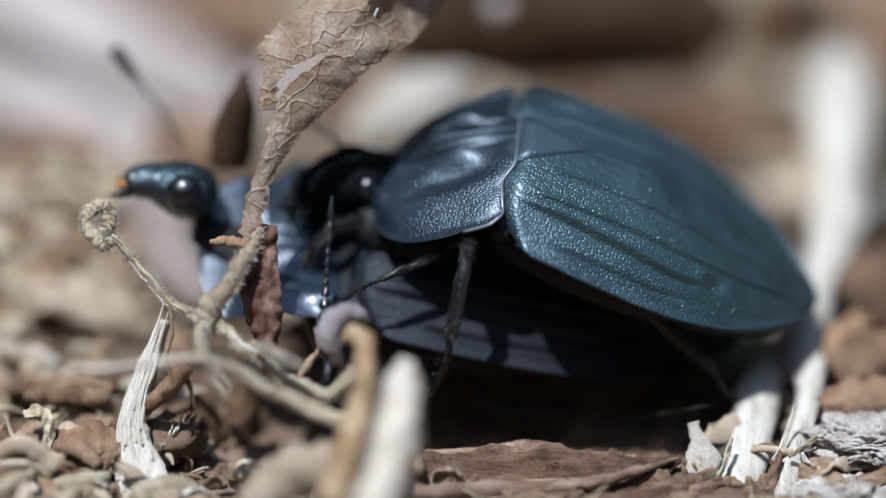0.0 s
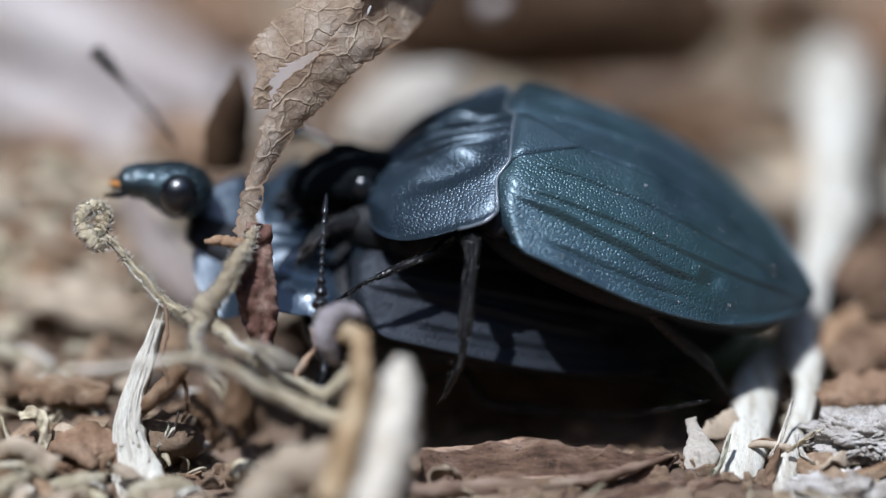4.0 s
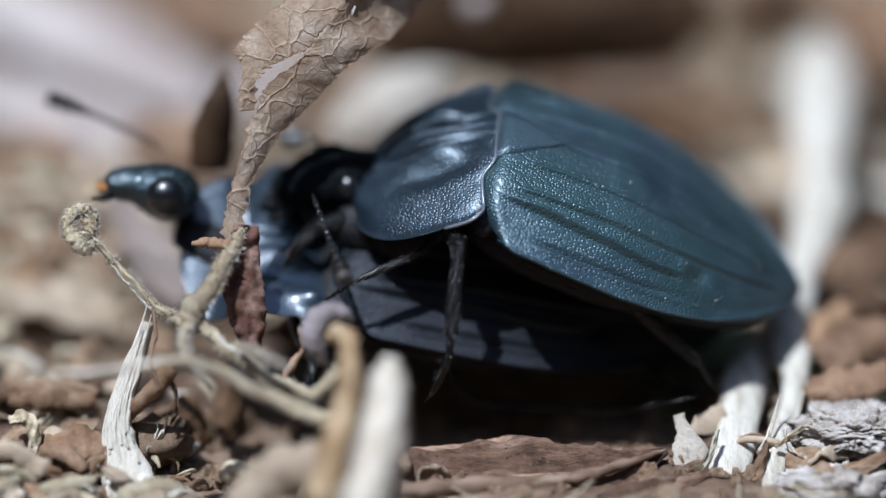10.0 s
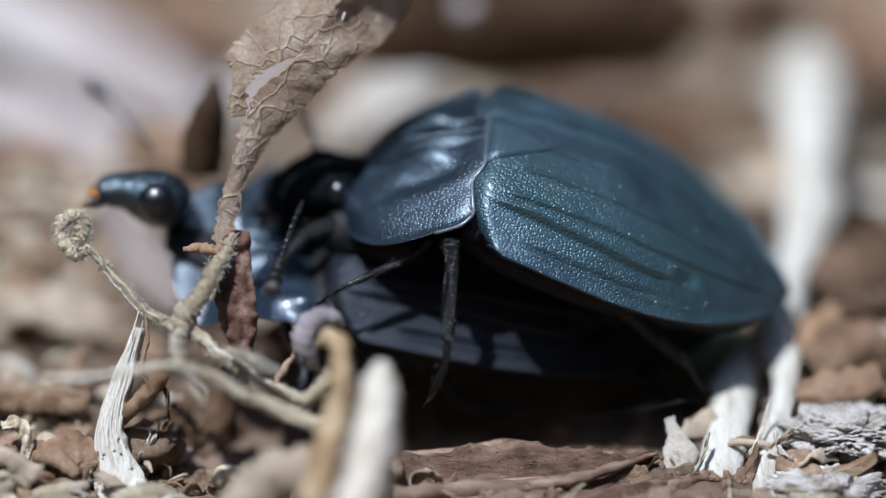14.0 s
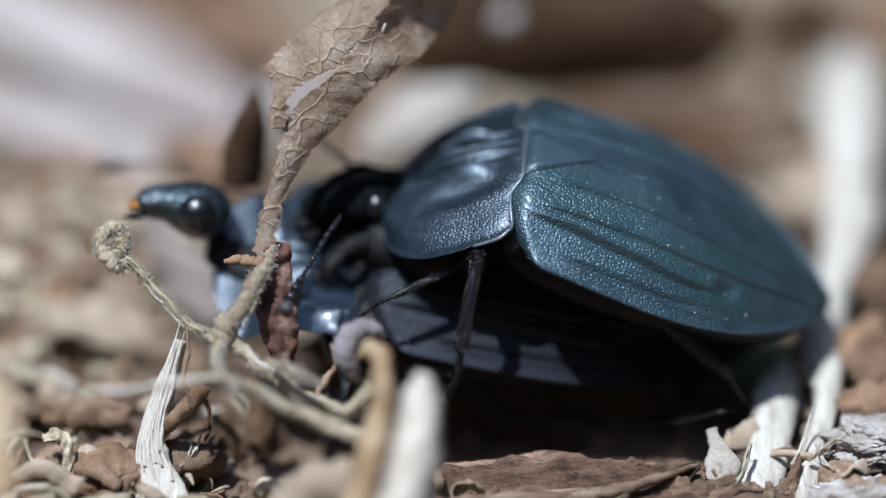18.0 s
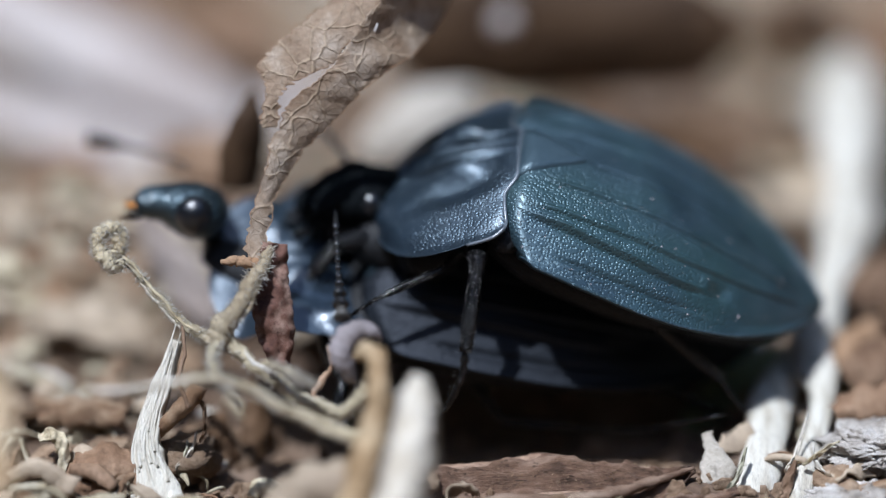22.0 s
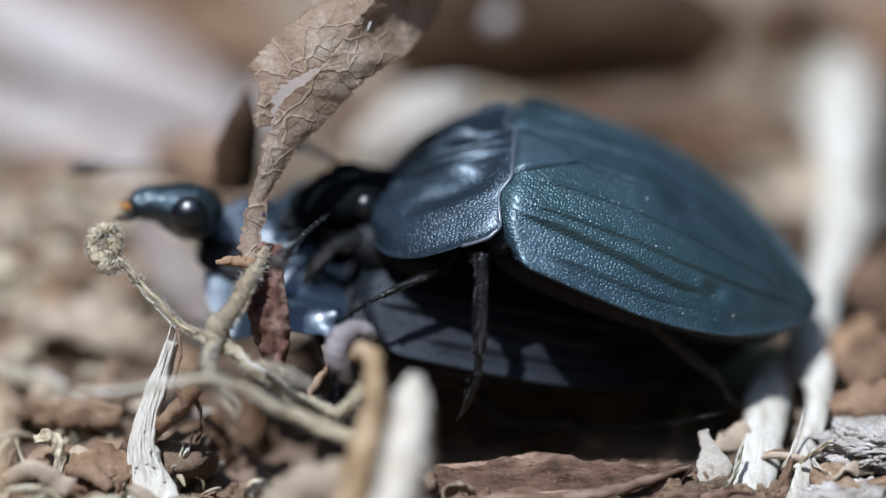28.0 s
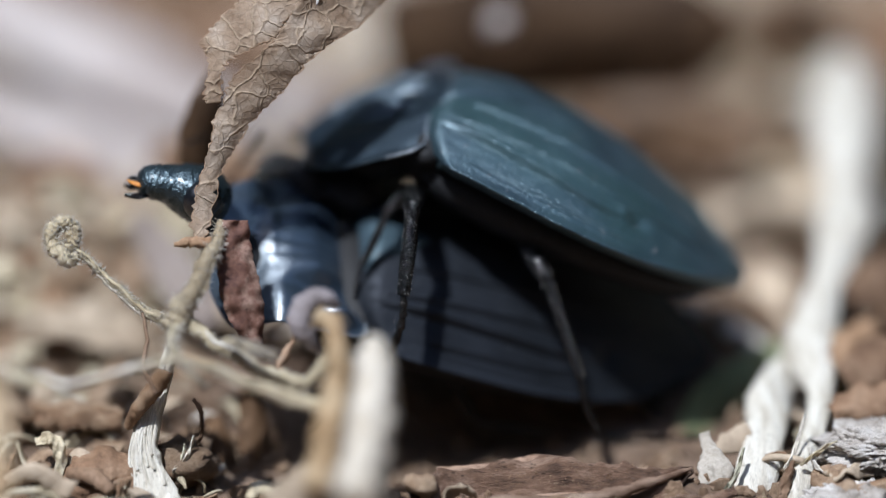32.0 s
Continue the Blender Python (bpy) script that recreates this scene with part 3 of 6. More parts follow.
def make_antenna(root, name, length, bend, thick=0.13):
    """A beaded feeler along +x of its own space, curving by bend; the last three beads make a club."""
    n = 11
    stem = None
    lens = np.array([1.9, 0.8, 1.1, 0.8, 0.8, 0.75, 0.75, 0.8, 0.95, 0.95, 1.15])
    stops = np.concatenate([[0], np.cumsum(lens) / lens.sum()]) * length
    def at(x):
        f = x / length
        return Vector((x, bend[0] * f * f, bend[1] * f * f))
    for i in range(n):
        bm = bms()
        a, b = at(stops[i]), at(stops[i + 1] * 0.995)
        r = thick * (0.40 if i < 7 else (0.62, 0.90, 1.15, 1.15)[i - 7])
        tube(bm, [a, a.lerp(b, 0.3), a.lerp(b, 0.8), b], [r * 0.45, r * 0.75, r * 1.1, r * (0.7 if i < 10 else 0.3)], 9, n=9, lump=0.08)
        if stem is None:
            stem = part("antenna", bm, M_FEELER, root, "black beaded feeler with a thicker club")
        else:
            part("bead", bm, M_PALETIP if i == 10 and name == "antenna_pale" else M_FEELER, stem, "pale grey end bead" if i == 10 and name == "antenna_pale" else "")
    return stem


def aim(a, b, up, length):
    """A space whose x runs from a to b; scaled so that length fits between them."""
    x = (V(b) - V(a)).normalized()
    y = V(up).cross(x).normalized()
    z = x.cross(y)
    k = (V(b) - V(a)).length / length
    m = Matrix((x, y, z)).transposed().to_4x4()
    return Matrix.Translation(a) @ m @ Matrix.Scale(k, 4)


def make_beetle(name, label, L, W, H, Lp, Wp, Hp, pitch, head_from, head_to, head_up, fat, seed, shield, head_mat):
    root = new(name)
    root.empty_display_size = 0.002
    tagged(root, label, "beetle", "pair of beetles")
    for side in (1, -1):
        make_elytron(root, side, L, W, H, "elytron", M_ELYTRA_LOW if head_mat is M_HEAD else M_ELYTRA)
    # scutellum: a small shield between the wing cases
    bm = bms()
    rows = []
    for i in range(13):
        f = i / 12
        w = 1.35 * (1 - f ** 1.25) + 0.02
        base = elytron_point(min(0.22, 0.01 + f * 0.205), 0.1, L, W, H).z
        rows.append([bm.verts.new((0.10 - 2.50 * f, w * u, base + 0.05 * f + 0.06 - 0.07 * u * u - 0.22 * math.exp(-(f / 0.14) ** 2))) for u in (-1, -0.97, -0.6, -0.2, 0.2, 0.6, 0.97, 1)])
        for k in (0, -1):
            rows[-1][k].co.z -= 0.22
    grid_faces(bm, rows)
    part("scutellum", bm, M_SCUT, root)
    # abdomen and breast under the wing cases
    bm = bms()
    tube(bm, [(0.6, 0, -0.9), (-1.5, 0, -1.15), (-L * 0.45, 0, -1.5), (-L * 0.8, 0, -1.9), (-L * 0.97, 0, -2.0)], [W * 0.50, W * 0.74, W * 0.78, W * 0.55, W * 0.10], 28, n=30, flat=0.36)
    part("abdomen", bm, M_BLACK, root)
    bm = bms()
    tube(bm, [(1.0, 0, -0.4), (0.2, 0, -0.3), (-0.6, 0, -0.25), (-1.2, 0, -0.3)], [W * 0.40, W * 0.72, W * 0.72, W * 0.5], 28, n=12, flat=0.27)
    part("mesothorax", bm, M_BLACK, root)
    # pronotum, pitched down from the base of the wing cases
    bm, back = make_pronotum(Lp, Wp, Hp, seed, ((0.19, 0.80, 0.11, 0.60),) if head_mat is M_HEAD else ())
    rot = Matrix.Translation((0.18, 0, 0.18)) @ Matrix.Rotation(radians(pitch), 4, "Y")
    bm.transform(rot)
    shield_part = part("pronotum", bm, shield, root, "broad blue-black shield with turned-up rim")
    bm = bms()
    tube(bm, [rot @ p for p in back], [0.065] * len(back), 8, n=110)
    part("rim", bm, M_RIM, shield_part, "thin polished rear rim, paled to look gleaming")
    bm = bms()
    tube(bm, [(-0.2, 0, -0.9), (Lp * 0.4, 0, -0.9), (Lp * 0.85, 0, -0.65), (Lp * 1.05, 0, -0.5)], [Wp * 0.45, Wp * 0.55, Wp * 0.36, Wp * 0.22], 20, n=14, flat=0.45)
    bm.transform(rot)
    part("thorax", bm, M_BLACK, root)
    # head
    hm = aim(head_from, head_to, V(head_up) - V(head_from), 3.9) @ Matrix.Translation((1.3, 0, 0)) @ Matrix.Diagonal((1, fat, fat, 1))
    bm = bms()
    if head_mat is M_HEAD:
        tube(bm, [(-1.25, 0, -0.25), (-1.0, 0, -0.15), (-0.6, 0, 0.0), (0.0, 0, 0.05), (0.6, 0, 0.05), (1.2, 0, 0.0), (1.7, 0, -0.1), (2.1, 0, -0.2), (2.3, 0, -0.25)], [0.55, 0.92, 1.12, 1.18, 1.02, 0.80, 0.72, 0.58, 0.30], 36, n=60, flat=0.80, lump=0.10)
    else:
        tube(bm, [(-2.6, 0, -0.2), (-1.7, 0, -0.1), (-0.9, 0, 0.0), (-0.1, 0, 0.08), (0.6, 0, 0.08), (1.3, 0, 0.0), (1.9, 0, -0.1), (2.2, 0, -0.15)], [0.75, 0.98, 1.02, 1.22, 1.05, 0.80, 0.62, 0.35], 36, n=60, flat=0.80, lump=0.09)
    bm.transform(hm)
    head = part("head", bm, head_mat, root, "dark narrow head")
    for s in (-1, 1):
        bm = bms()
        ball(bm, (-0.15, (0.92 if head_mat is M_HEAD else 0.98) * s, 0.12 if head_mat is M_HEAD else 0.10), (0.72, 0.55, 0.66) if head_mat is M_HEAD else (0.42, 0.34, 0.40), sub=4 if head_mat is M_HEAD else 3)
        bm.transform(hm)
        part("eye", bm, M_EYE, head, "glossy black bulging eye")
        bm = bms()
        tube(bm, [(1.9, 0.30 * s, -0.25), (2.35, 0.34 * s, -0.3), (2.65, 0.08 * s, -0.34)], [0.20, 0.14, 0.03], 8, flat=0.6)
        bm.transform(hm)
        part("mandible", bm, M_ORANGE if s > 0 and head_mat is M_HEAD else M_BLACK, head, "orange-tinged jaw" if s > 0 and head_mat is M_HEAD else "")
        for k, (dy, ln) in enumerate(((0.45, 1.0), (0.25, 0.7))):
            bm = bms()
            tube(bm, [(1.7, dy * s, -0.45), (2.1, (dy + 0.2) * s, -0.6), (2.1 + 0.5 * ln, (dy + 0.12) * s, -0.72)], [0.07, 0.09, 0.06], 7)
            bm.transform(hm)
            part("palp", bm, M_LEG, head)
    bm = bms()
    tube(bm, [(-0.7, -0.85, 0.62), (-0.2, 0, 1.0), (-0.7, 0.85, 0.62)], [0.04, 0.05, 0.04], 6)
    bm.transform(hm)
    part("brow_ridge", bm, head_mat, head)
    return root, head, V(head_from)


upper, upper_head, upper_neck = make_beetle("carrion_beetle", "dark blue-green carrion beetle with pitted wing cases, clinging on another's back",
                                12.74, 4.98, 2.00, 4.99, 3.89, 0.85, 40.3, (3.55, -1.01, -3.08), (7.17, 0.54, -3.88), (5.06, -2.57, 0.95), 1.24, 2.0, M_PRONOTUM, M_HEADSHADED)
lower, lower_head, lower_neck = make_beetle("carrion_beetle", "dark blue-black carrion beetle carrying another on the litter",
                                14.80, 4.78, 2.00, 5.53, 4.07, 0.90, -8.2, (5.38, 0.02, 1.79), (8.94, -0.65, 2.09), (5.60, -2.10, 5.40), 1.16, 5.0, M_PRONOTUM_LOW, M_HEAD)
def dust(root, L, W, H, count, seed):
    """Fine pale grains lying on the wing cases."""
    r = random.Random(seed)
    bm = bms()
    for i in range(count):
        s, q, side = r.uniform(0.02, 0.9), r.uniform(0.05, 0.95), r.choice((1, 1, -1))
        p = elytron_point(s, q, L, W, H)
        c = Vector((p.x, p.y * side, p.z + 0.01))
        k = r.choice((0.010, 0.013, 0.018, 0.03))
        v = [bm.verts.new(c + Vector((r.uniform(-1, 1), r.uniform(-1, 1), r.uniform(-0.3, 0.6))) * k * 1.6) for _ in range(5)]
        for a, b, d in ((0, 1, 2), (0, 2, 3), (0, 3, 4), (1, 2, 4)):
            bm.faces.new((v[a], v[b], v[d]))
    tagged(part("dust", bm, M_CURL, root, "fine pale dust grains"), kind="stuff")


dust(upper, 12.74, 4.98, 2.00, 220, 5)
upper.matrix_world = pose(0.001581, 0.003048, 0.008305, -19.51, -18.42, -178.10)
lower.matrix_world = pose(-0.003752, 0.004136, 0.004324, -21.64, -6.86, -177.45)
rng = random.Random(11)
mid_leg = make_leg(upper, (0.59, 1.27, -1.97), (0.51, 4.47, -0.42), (-0.02, 6.86, -2.51), [(-0.24, 7.15, -3.44), (-0.20, 7.16, -5.04)], rng, 0.43, hairy=1.4)
fore_leg = make_leg(upper, (0.83, 2.06, -2.34), (1.54, 3.54, -2.07), (3.23, 4.49, -3.12), [(3.62, 4.62, -3.52), (4.06, 4.78, -4.12)], rng, 0.22)
make_leg(upper, (3.28, 0.88, -3.38), (5.11, 1.85, -3.71), (5.65, 2.47, -4.89), [(5.79, 2.75, -5.41), (6.02, 3.03, -5.96)], rng, 0.46)
for at, size in (((3.45, 1.17, -3.77), (1.3, 0.9, 0.9)), ((1.94, 1.62, -3.33), (1.1, 0.9, 0.8)), ((4.55, -0.06, -4.44), (1.1, 0.9, 0.9))):
    bm = bms()
    ball(bm, at, size, lump=0.15, sub=3, seed=size[0])
    part("coxa", bm, M_BLACK, upper)
hind_leg = make_leg(upper, (-3.77, 2.37, -1.95), (-6.02, 3.46, -1.48), (-9.33, 4.18, -2.82), [(-10.09, 4.16, -3.57), (-10.95, 3.86, -4.26)], rng, 0.38)
make_leg(lower, (-3.42, 2.60, -1.40), (-5.29, 4.40, -2.75), (-8.16, 4.40, -2.72), [(-10.44, 4.85, -2.05), (-12.69, 6.20, 0.35)], rng, 0.27, hairy=0.15)
make_leg(lower, (1.54, 2.70, -0.86), (0.67, 5.09, -0.66), (0.88, 6.20, -1.29), [(0.93, 6.20, -2.17), (1.06, 5.85, -2.99)], rng, 0.36, hairy=0.5)
make_leg(lower, (-8.36, 3.16, -0.85), (-11.63, 3.01, -1.74), (-13.29, 2.88, -2.85), [(-14.03, 2.81, -3.42), (-14.76, 2.68, -3.92)], rng, 0.38, hairy=0.2)
feeler_u = make_antenna(upper, "antenna_pale", 5.1, (0.3, -0.5), 0.25)
feeler_ur = make_antenna(upper, "antenna", 3.6, (0.3, -0.9), 0.36)
feeler_l = make_antenna(lower, "antenna", 4.9, (0.2, -0.3), 0.24)
feeler_ll = make_antenna(lower, "antenna", 3.4, (0.2, -0.3), 0.22)
feeler_ll.matrix_basis = aim((5.87, -1.17, 2.12), (2.60, -0.17, 2.64), (0, 0, 1), 3.4)


# ---- main leaf, twigs and straws about the beetles ----
def between(bm, edge_a, edge_b, n, m, bulge, thick, ragged, seed, wave=0.1):
    """A thin blade between two edge lines: it bulges towards the viewer's side and has thickness and torn edges. Returns its two edges."""
    la, lb = spline(edge_a, n), spline(edge_b, n)
    top, low = [], []
    for i in range(n + 1):
        a, b = Vector(la[i]), Vector(lb[i])
        t = Vector(la[min(i + 1, n)] - la[max(i - 1, 0)]) + Vector(lb[min(i + 1, n)] - lb[max(i - 1, 0)])
        nor = (b - a).cross(t).normalized()
        if nor.y > 0:
            nor = -nor
        wid = (b - a).length
        r1, r2 = [], []
        for j in range(m + 1):
            u = j / m
            ea = ragged * (noise.noise(Vector((i * 0.55, seed, 0.3))) + 0.6 * noise.noise(Vector((i * 1.7, seed, 5.3))))
            eb = ragged * (noise.noise(Vector((i * 0.55, seed + 9, 0.3))) + 0.6 * noise.noise(Vector((i * 1.7, seed + 9, 5.3))))
            v = u + (1 - u) ** 3 * ea / max(wid, 0.3) + u ** 3 * eb / max(wid, 0.3)
            q = a.lerp(b, v)
            q += nor * (bulge * wid * 4 * u * (1 - u) * 0.25 + wave * noise.noise(q * 0.9 + Vector((seed, 0, 0))) + 0.3 * wave * noise.noise(q * 2.7))
            r1.append(bm.verts.new(q))
            r2.append(bm.verts.new(q - nor * thick))
        top.append(r1)
        low.append(r2)
    rows = [a + b[::-1] for a, b in zip(top, low)]
    grid_faces(bm, rows, close=True)
    for row in (rows[0][::-1], rows[-1]):
        bm.faces.new(row)
    return [r[0].co.copy() for r in top], [r[-1].co.copy() for r in top]


def curled_leaf():
    o = Vector((-7.19, 0.27, 6.23))
    root = empty_thing("curled_leaf", o, "curled dry grey-brown leaf with net veins and a torn slit", "leaf")
    # the tongue above the slit, and the long limb below it that curls away to the back
    tongue = ([(-7.09, 1.66, 10.68), (-7.21, 1.84, 11.11), (-6.99, 2.20, 11.83), (-7.18, 2.53, 12.31), (-7.36, 2.78, 12.59), (-6.95, 3.12, 13.07), (-6.27, 3.49, 13.62), (-5.39, 3.92, 14.15), (-4.49, 4.49, 14.67), (-3.49, 5.24, 15.27)],
              [(-6.63, 1.68, 10.72), (-6.58, 1.91, 11.29), (-6.50, 2.11, 11.80), (-6.16, 2.24, 12.10), (-5.66, 2.35, 12.37), (-5.12, 2.48, 12.60), (-4.50, 2.68, 12.92), (-3.83, 3.08, 13.71), (-3.11, 3.59, 14.54), (-2.25, 4.30, 15.57)])
    limb = ([(-7.57, -0.49, 6.35), (-7.68, -0.12, 7.02), (-7.52, 0.42, 8.10), (-7.16, 0.85, 8.91), (-6.97, 1.24, 9.62), (-6.81, 1.60, 10.23), (-6.47, 1.81, 10.76), (-6.35, 2.01, 11.26), (-5.93, 2.18, 11.69), (-5.36, 2.35, 12.10), (-4.86, 2.41, 12.50), (-4.47, 2.57, 12.89), (-3.87, 2.97, 13.75), (-3.15, 3.46, 14.58), (-2.29, 4.15, 15.62)],
            [(-7.27, -0.49, 6.35), (-7.01, 0.06, 6.94), (-6.82, 0.69, 7.96), (-6.42, 1.21, 8.72), (-6.03, 1.66, 9.29), (-5.57, 1.90, 9.88), (-5.05, 2.19, 10.35), (-4.55, 2.39, 10.82), (-4.05, 2.54, 11.31), (-3.51, 2.68, 11.82), (-2.72, 3.11, 12.34), (-1.86, 3.88, 12.63), (-1.12, 5.62, 12.94), (-0.55, 7.70, 13.29), (0.17, 9.85, 13.79)])
    for (a, b), n, seed, keep in ((tongue, 110, 2.0, 0.66), (limb, 150, 6.0, 0.76)):
        bm = bms()
        ea, eb = between(bm, a, b, n, 26, 0.30, 0.06, 0.16, seed, 0.12)
        aimed = V((-3.18, 2.81, 14.01))
        sight = Vector((0, 0.91, -0.41))
        spot = min((v.co.copy() for v in bm.verts), key=lambda c: (c - aimed - sight * sight.dot(c - aimed)).length)
        bm.transform(Matrix.Translation(-o))
        part("blade", bm, M_LEAF, root)
        # browned, turned-in torn edges along the outside and the slit
        for k, line in enumerate((ea, eb)):
            last = len(line) if (k == 0) == (seed == 2.0) or k else int(len(line) * keep)
            bm = bms()
            pts = line[2:last:2]
            tube(bm, pts, [0.019 * (1 + 0.9 * noise.noise(Vector((i * 0.3, seed + k, 0)))) for i in range(len(pts))], 6, n=2 * len(pts), lump=0.7, seed=seed + k)
            bm.transform(Matrix.Translation(-o))
            part("torn_edge", bm, M_LEAFEDGE, root, "orange-brown torn leaf edge")
    bm = bms()
    ribbon(bm, [spot + Vector(d) for d in ((0.12, -0.02, 0.24), (0, -0.07, 0.02), (-0.13, -0.11, -0.26))], [0.05, 0.14, 0.04], (0, -0.9, 0.4), 0.15, 0.04, ragged=0.2)
    bm.transform(Matrix.Translation(-o))
    part("flake", bm, M_WHITE, root, "loose white scale stuck on the leaf")
    return root


leaf = curled_leaf()

bm = bms()
ribbon(bm, [(-8.53, 6.66, 6.58), (-8.40, 6.66, 7.91), (-8.12, 6.66, 9.24), (-7.95, 7.09, 10.30)], [1.6, 1.7, 1.2, 0.15], (0.3, -0.9, 0.2), 0.2, 0.08, ragged=0.15, seed=2.0)
shard = thing("leaf_shard", bm, M_BROWNLEAF, "upright pointed brown leaf fragment", "leaf")

bm = bms()
ribbon(bm, [(-6.90, 0.05, 7.00), (-7.03, -0.58, 5.75), (-6.86, -1.36, 4.34), (-6.63, -1.74, 2.86)], [0.9, 1.3, 1.4, 0.6], (0.2, -0.85, 0.45), 0.15, 0.08, n=60, m=14, ragged=0.1, seed=5.0, wave=0.25)
redleaf = thing("leaf_fragment", bm, M_REDLEAF, "torn red-brown leaf fragment hanging from a twig", "leaf")


def twig_cluster():
    o = Vector((-7.03, -3.60, -0.14))
    root = empty_thing("dry_twig", o, "pale hairy dry twig tangle with curled tips and a cream husk", "twig")
    def stem(name, pts, radii, mat, label="", **kw):
        bm = bms()
        k = kw.get("seed", 1.0)
        n = kw.get("n", 30)
        wob = [V(p) + noise.noise_vector(V(p) * 2.2 + Vector((k, 0, 0))) * 0.06 + noise.noise_vector(V(p) * 6.0 + Vector((0, k, 0))) * 0.03 for p in spline(pts, n)]
        rad = [float(r[0]) * (0.88 if mat in (M_TWIG, M_TWIGBROWN) else 1.0) for r in spline([(r,) for r in radii], n)]
        kw["n"] = 2 * n
        tube(bm, wob, rad, **kw)
        bm.transform(Matrix.Translation(-o))
        ob = part(name, bm, mat, root, label)
        paths.append((wob, rad, mat))
        # split fibres running along the stem
        for q in range(2 if name in ("stem", "branch") and len(pts) > 4 else 0):
            bm = bms()
            lo, hi = sorted((sr.randrange(0, n // 2), sr.randrange(n // 2, n)))
            line = []
            for i in range(lo, hi + 1, 2):
                a = 2.1 * q + 0.035 * i + k
                line.append(wob[i] + Vector((math.cos(a), -0.7, math.sin(a))).normalized() * rad[i] * (1.0 + 0.5 * max(0, noise.noise(Vector((i * 0.3, q, k))))))
            if len(line) > 2:
                tube(bm, line, [0.02] + [0.05 + 0.03 * sr.random() for _ in line[2:]] + [0.015], 6, n=3 * len(line), lump=0.4, seed=k + q)
                bm.transform(Matrix.Translation(-o))
                part("fibre", bm, M_STRAW if q and mat is M_TWIG else mat, ob)
        return ob
    sr = random.Random(31)
    paths = []
    stem("stem", [(-12.36, -0.07, 6.47), (-11.85, -0.31, 6.14), (-11.36, -0.55, 5.53), (-10.75, -0.85, 5.07), (-10.25, -1.10, 4.46), (-9.44, -1.46, 4.09), (-8.72, -1.81, 4.02)], [0.13, 0.16, 0.14, 0.19, 0.18, 0.26, 0.29], M_TWIG, "pale hairy stem", n=44, lump=0.32, ridges=7, seed=1.0, sides=20)
    stem("curl", [(-12.22, -0.12, 6.34), (-12.55, -0.27, 6.23), (-12.96, -0.07, 6.47), (-13.24, 0.27, 6.77), (-13.14, 0.63, 7.12), (-12.75, 0.80, 7.27), (-12.47, 0.70, 7.03), (-12.50, 0.40, 6.56), (-12.76, 0.16, 6.49)], [0.16, 0.27, 0.30, 0.27, 0.30, 0.27, 0.28, 0.30, 0.20], M_TWIG, n=44, lump=0.5, seed=2.0)
    stem("branch", [(-8.95, -2.33, 4.07), (-8.58, -2.22, 4.88), (-8.09, -2.01, 5.40), (-7.65, -1.41, 6.09), (-7.28, -0.73, 6.42), (-7.11, 0.12, 6.93)], [0.50, 0.42, 0.32, 0.31, 0.24, 0.18], M_PETIOLE, n=34, lump=0.22, seed=3.0)
    stem("stub", [(-7.15, -0.37, 6.53), (-7.61, -0.52, 6.42), (-8.20, -0.46, 6.56), (-8.81, -0.41, 6.42)], [0.24, 0.19, 0.20, 0.08], M_STUB, n=18, lump=0.5, seed=4.0)
    stem("branch", [(-8.90, -2.00, 4.36), (-8.09, -2.59, 3.97), (-7.58, -3.05, 3.63), (-6.78, -3.42, 3.25), (-6.18, -3.81, 2.82), (-5.18, -4.24, 2.54), (-4.49, -4.50, 2.44), (-3.80, -4.38, 2.99), (-3.37, -3.93, 3.86)], [0.29, 0.27, 0.22, 0.27, 0.24, 0.29, 0.26, 0.24, 0.16], M_TWIG, n=60, lump=0.32, ridges=7, seed=5.0, sides=20)
    stem("branch", [(-13.23, -6.73, 4.39), (-12.00, -6.60, 4.18), (-10.67, -6.33, 4.32), (-9.33, -6.07, 4.41), (-8.48, -5.90, 4.30), (-7.43, -5.77, 3.82), (-6.48, -5.70, 3.19), (-5.52, -5.68, 2.72), (-4.15, -5.99, 2.22), (-2.79, -6.29, 2.29)], [0.05, 0.10, 0.11, 0.15, 0.15, 0.21, 0.22, 0.27, 0.27, 0.22], M_TWIG, n=64, lump=0.32, ridges=6, seed=6.0, sides=20)
    stem("branch", [(-8.69, -2.22, 4.35), (-9.01, -3.58, 4.18), (-8.65, -4.79, 3.85), (-7.86, -5.34, 3.03)], [0.22, 0.2, 0.17, 0.08], M_TWIG, n=26, lump=0.5, seed=7.0)
    stem("branch", [(-7.14, -3.65, 4.00), (-6.13, -4.53, 3.95), (-5.33, -5.05, 3.75)], [0.11, 0.13, 0.06], M_TWIG, n=16, lump=0.5, seed=17.0)
    stem("stalk", [(-3.88, -4.30, 4.53), (-3.41, -5.16, 5.07), (-3.12, -6.00, 4.59), (-3.19, -7.06, 3.59), (-3.51, -8.43, 2.32), (-4.06, -9.94, 0.72)], [0.2, 0.3, 0.35, 0.42, 0.52, 0.62], M_STALK, "tan bent stalk", n=34, lump=0.6, ridges=3, seed=8.0, sides=14)
    stem("hook", [(-3.06, -3.33, 4.80), (-3.37, -3.44, 5.06), (-3.80, -3.43, 5.10), (-4.27, -3.51, 4.88), (-4.47, -3.69, 4.44), (-4.28, -3.74, 3.78), (-3.93, -3.73, 3.28)], [0.10, 0.24, 0.36, 0.42, 0.42, 0.34, 0.1], M_CURL, "grey-lilac curled hook", n=36, lump=0.3, seed=9.0)
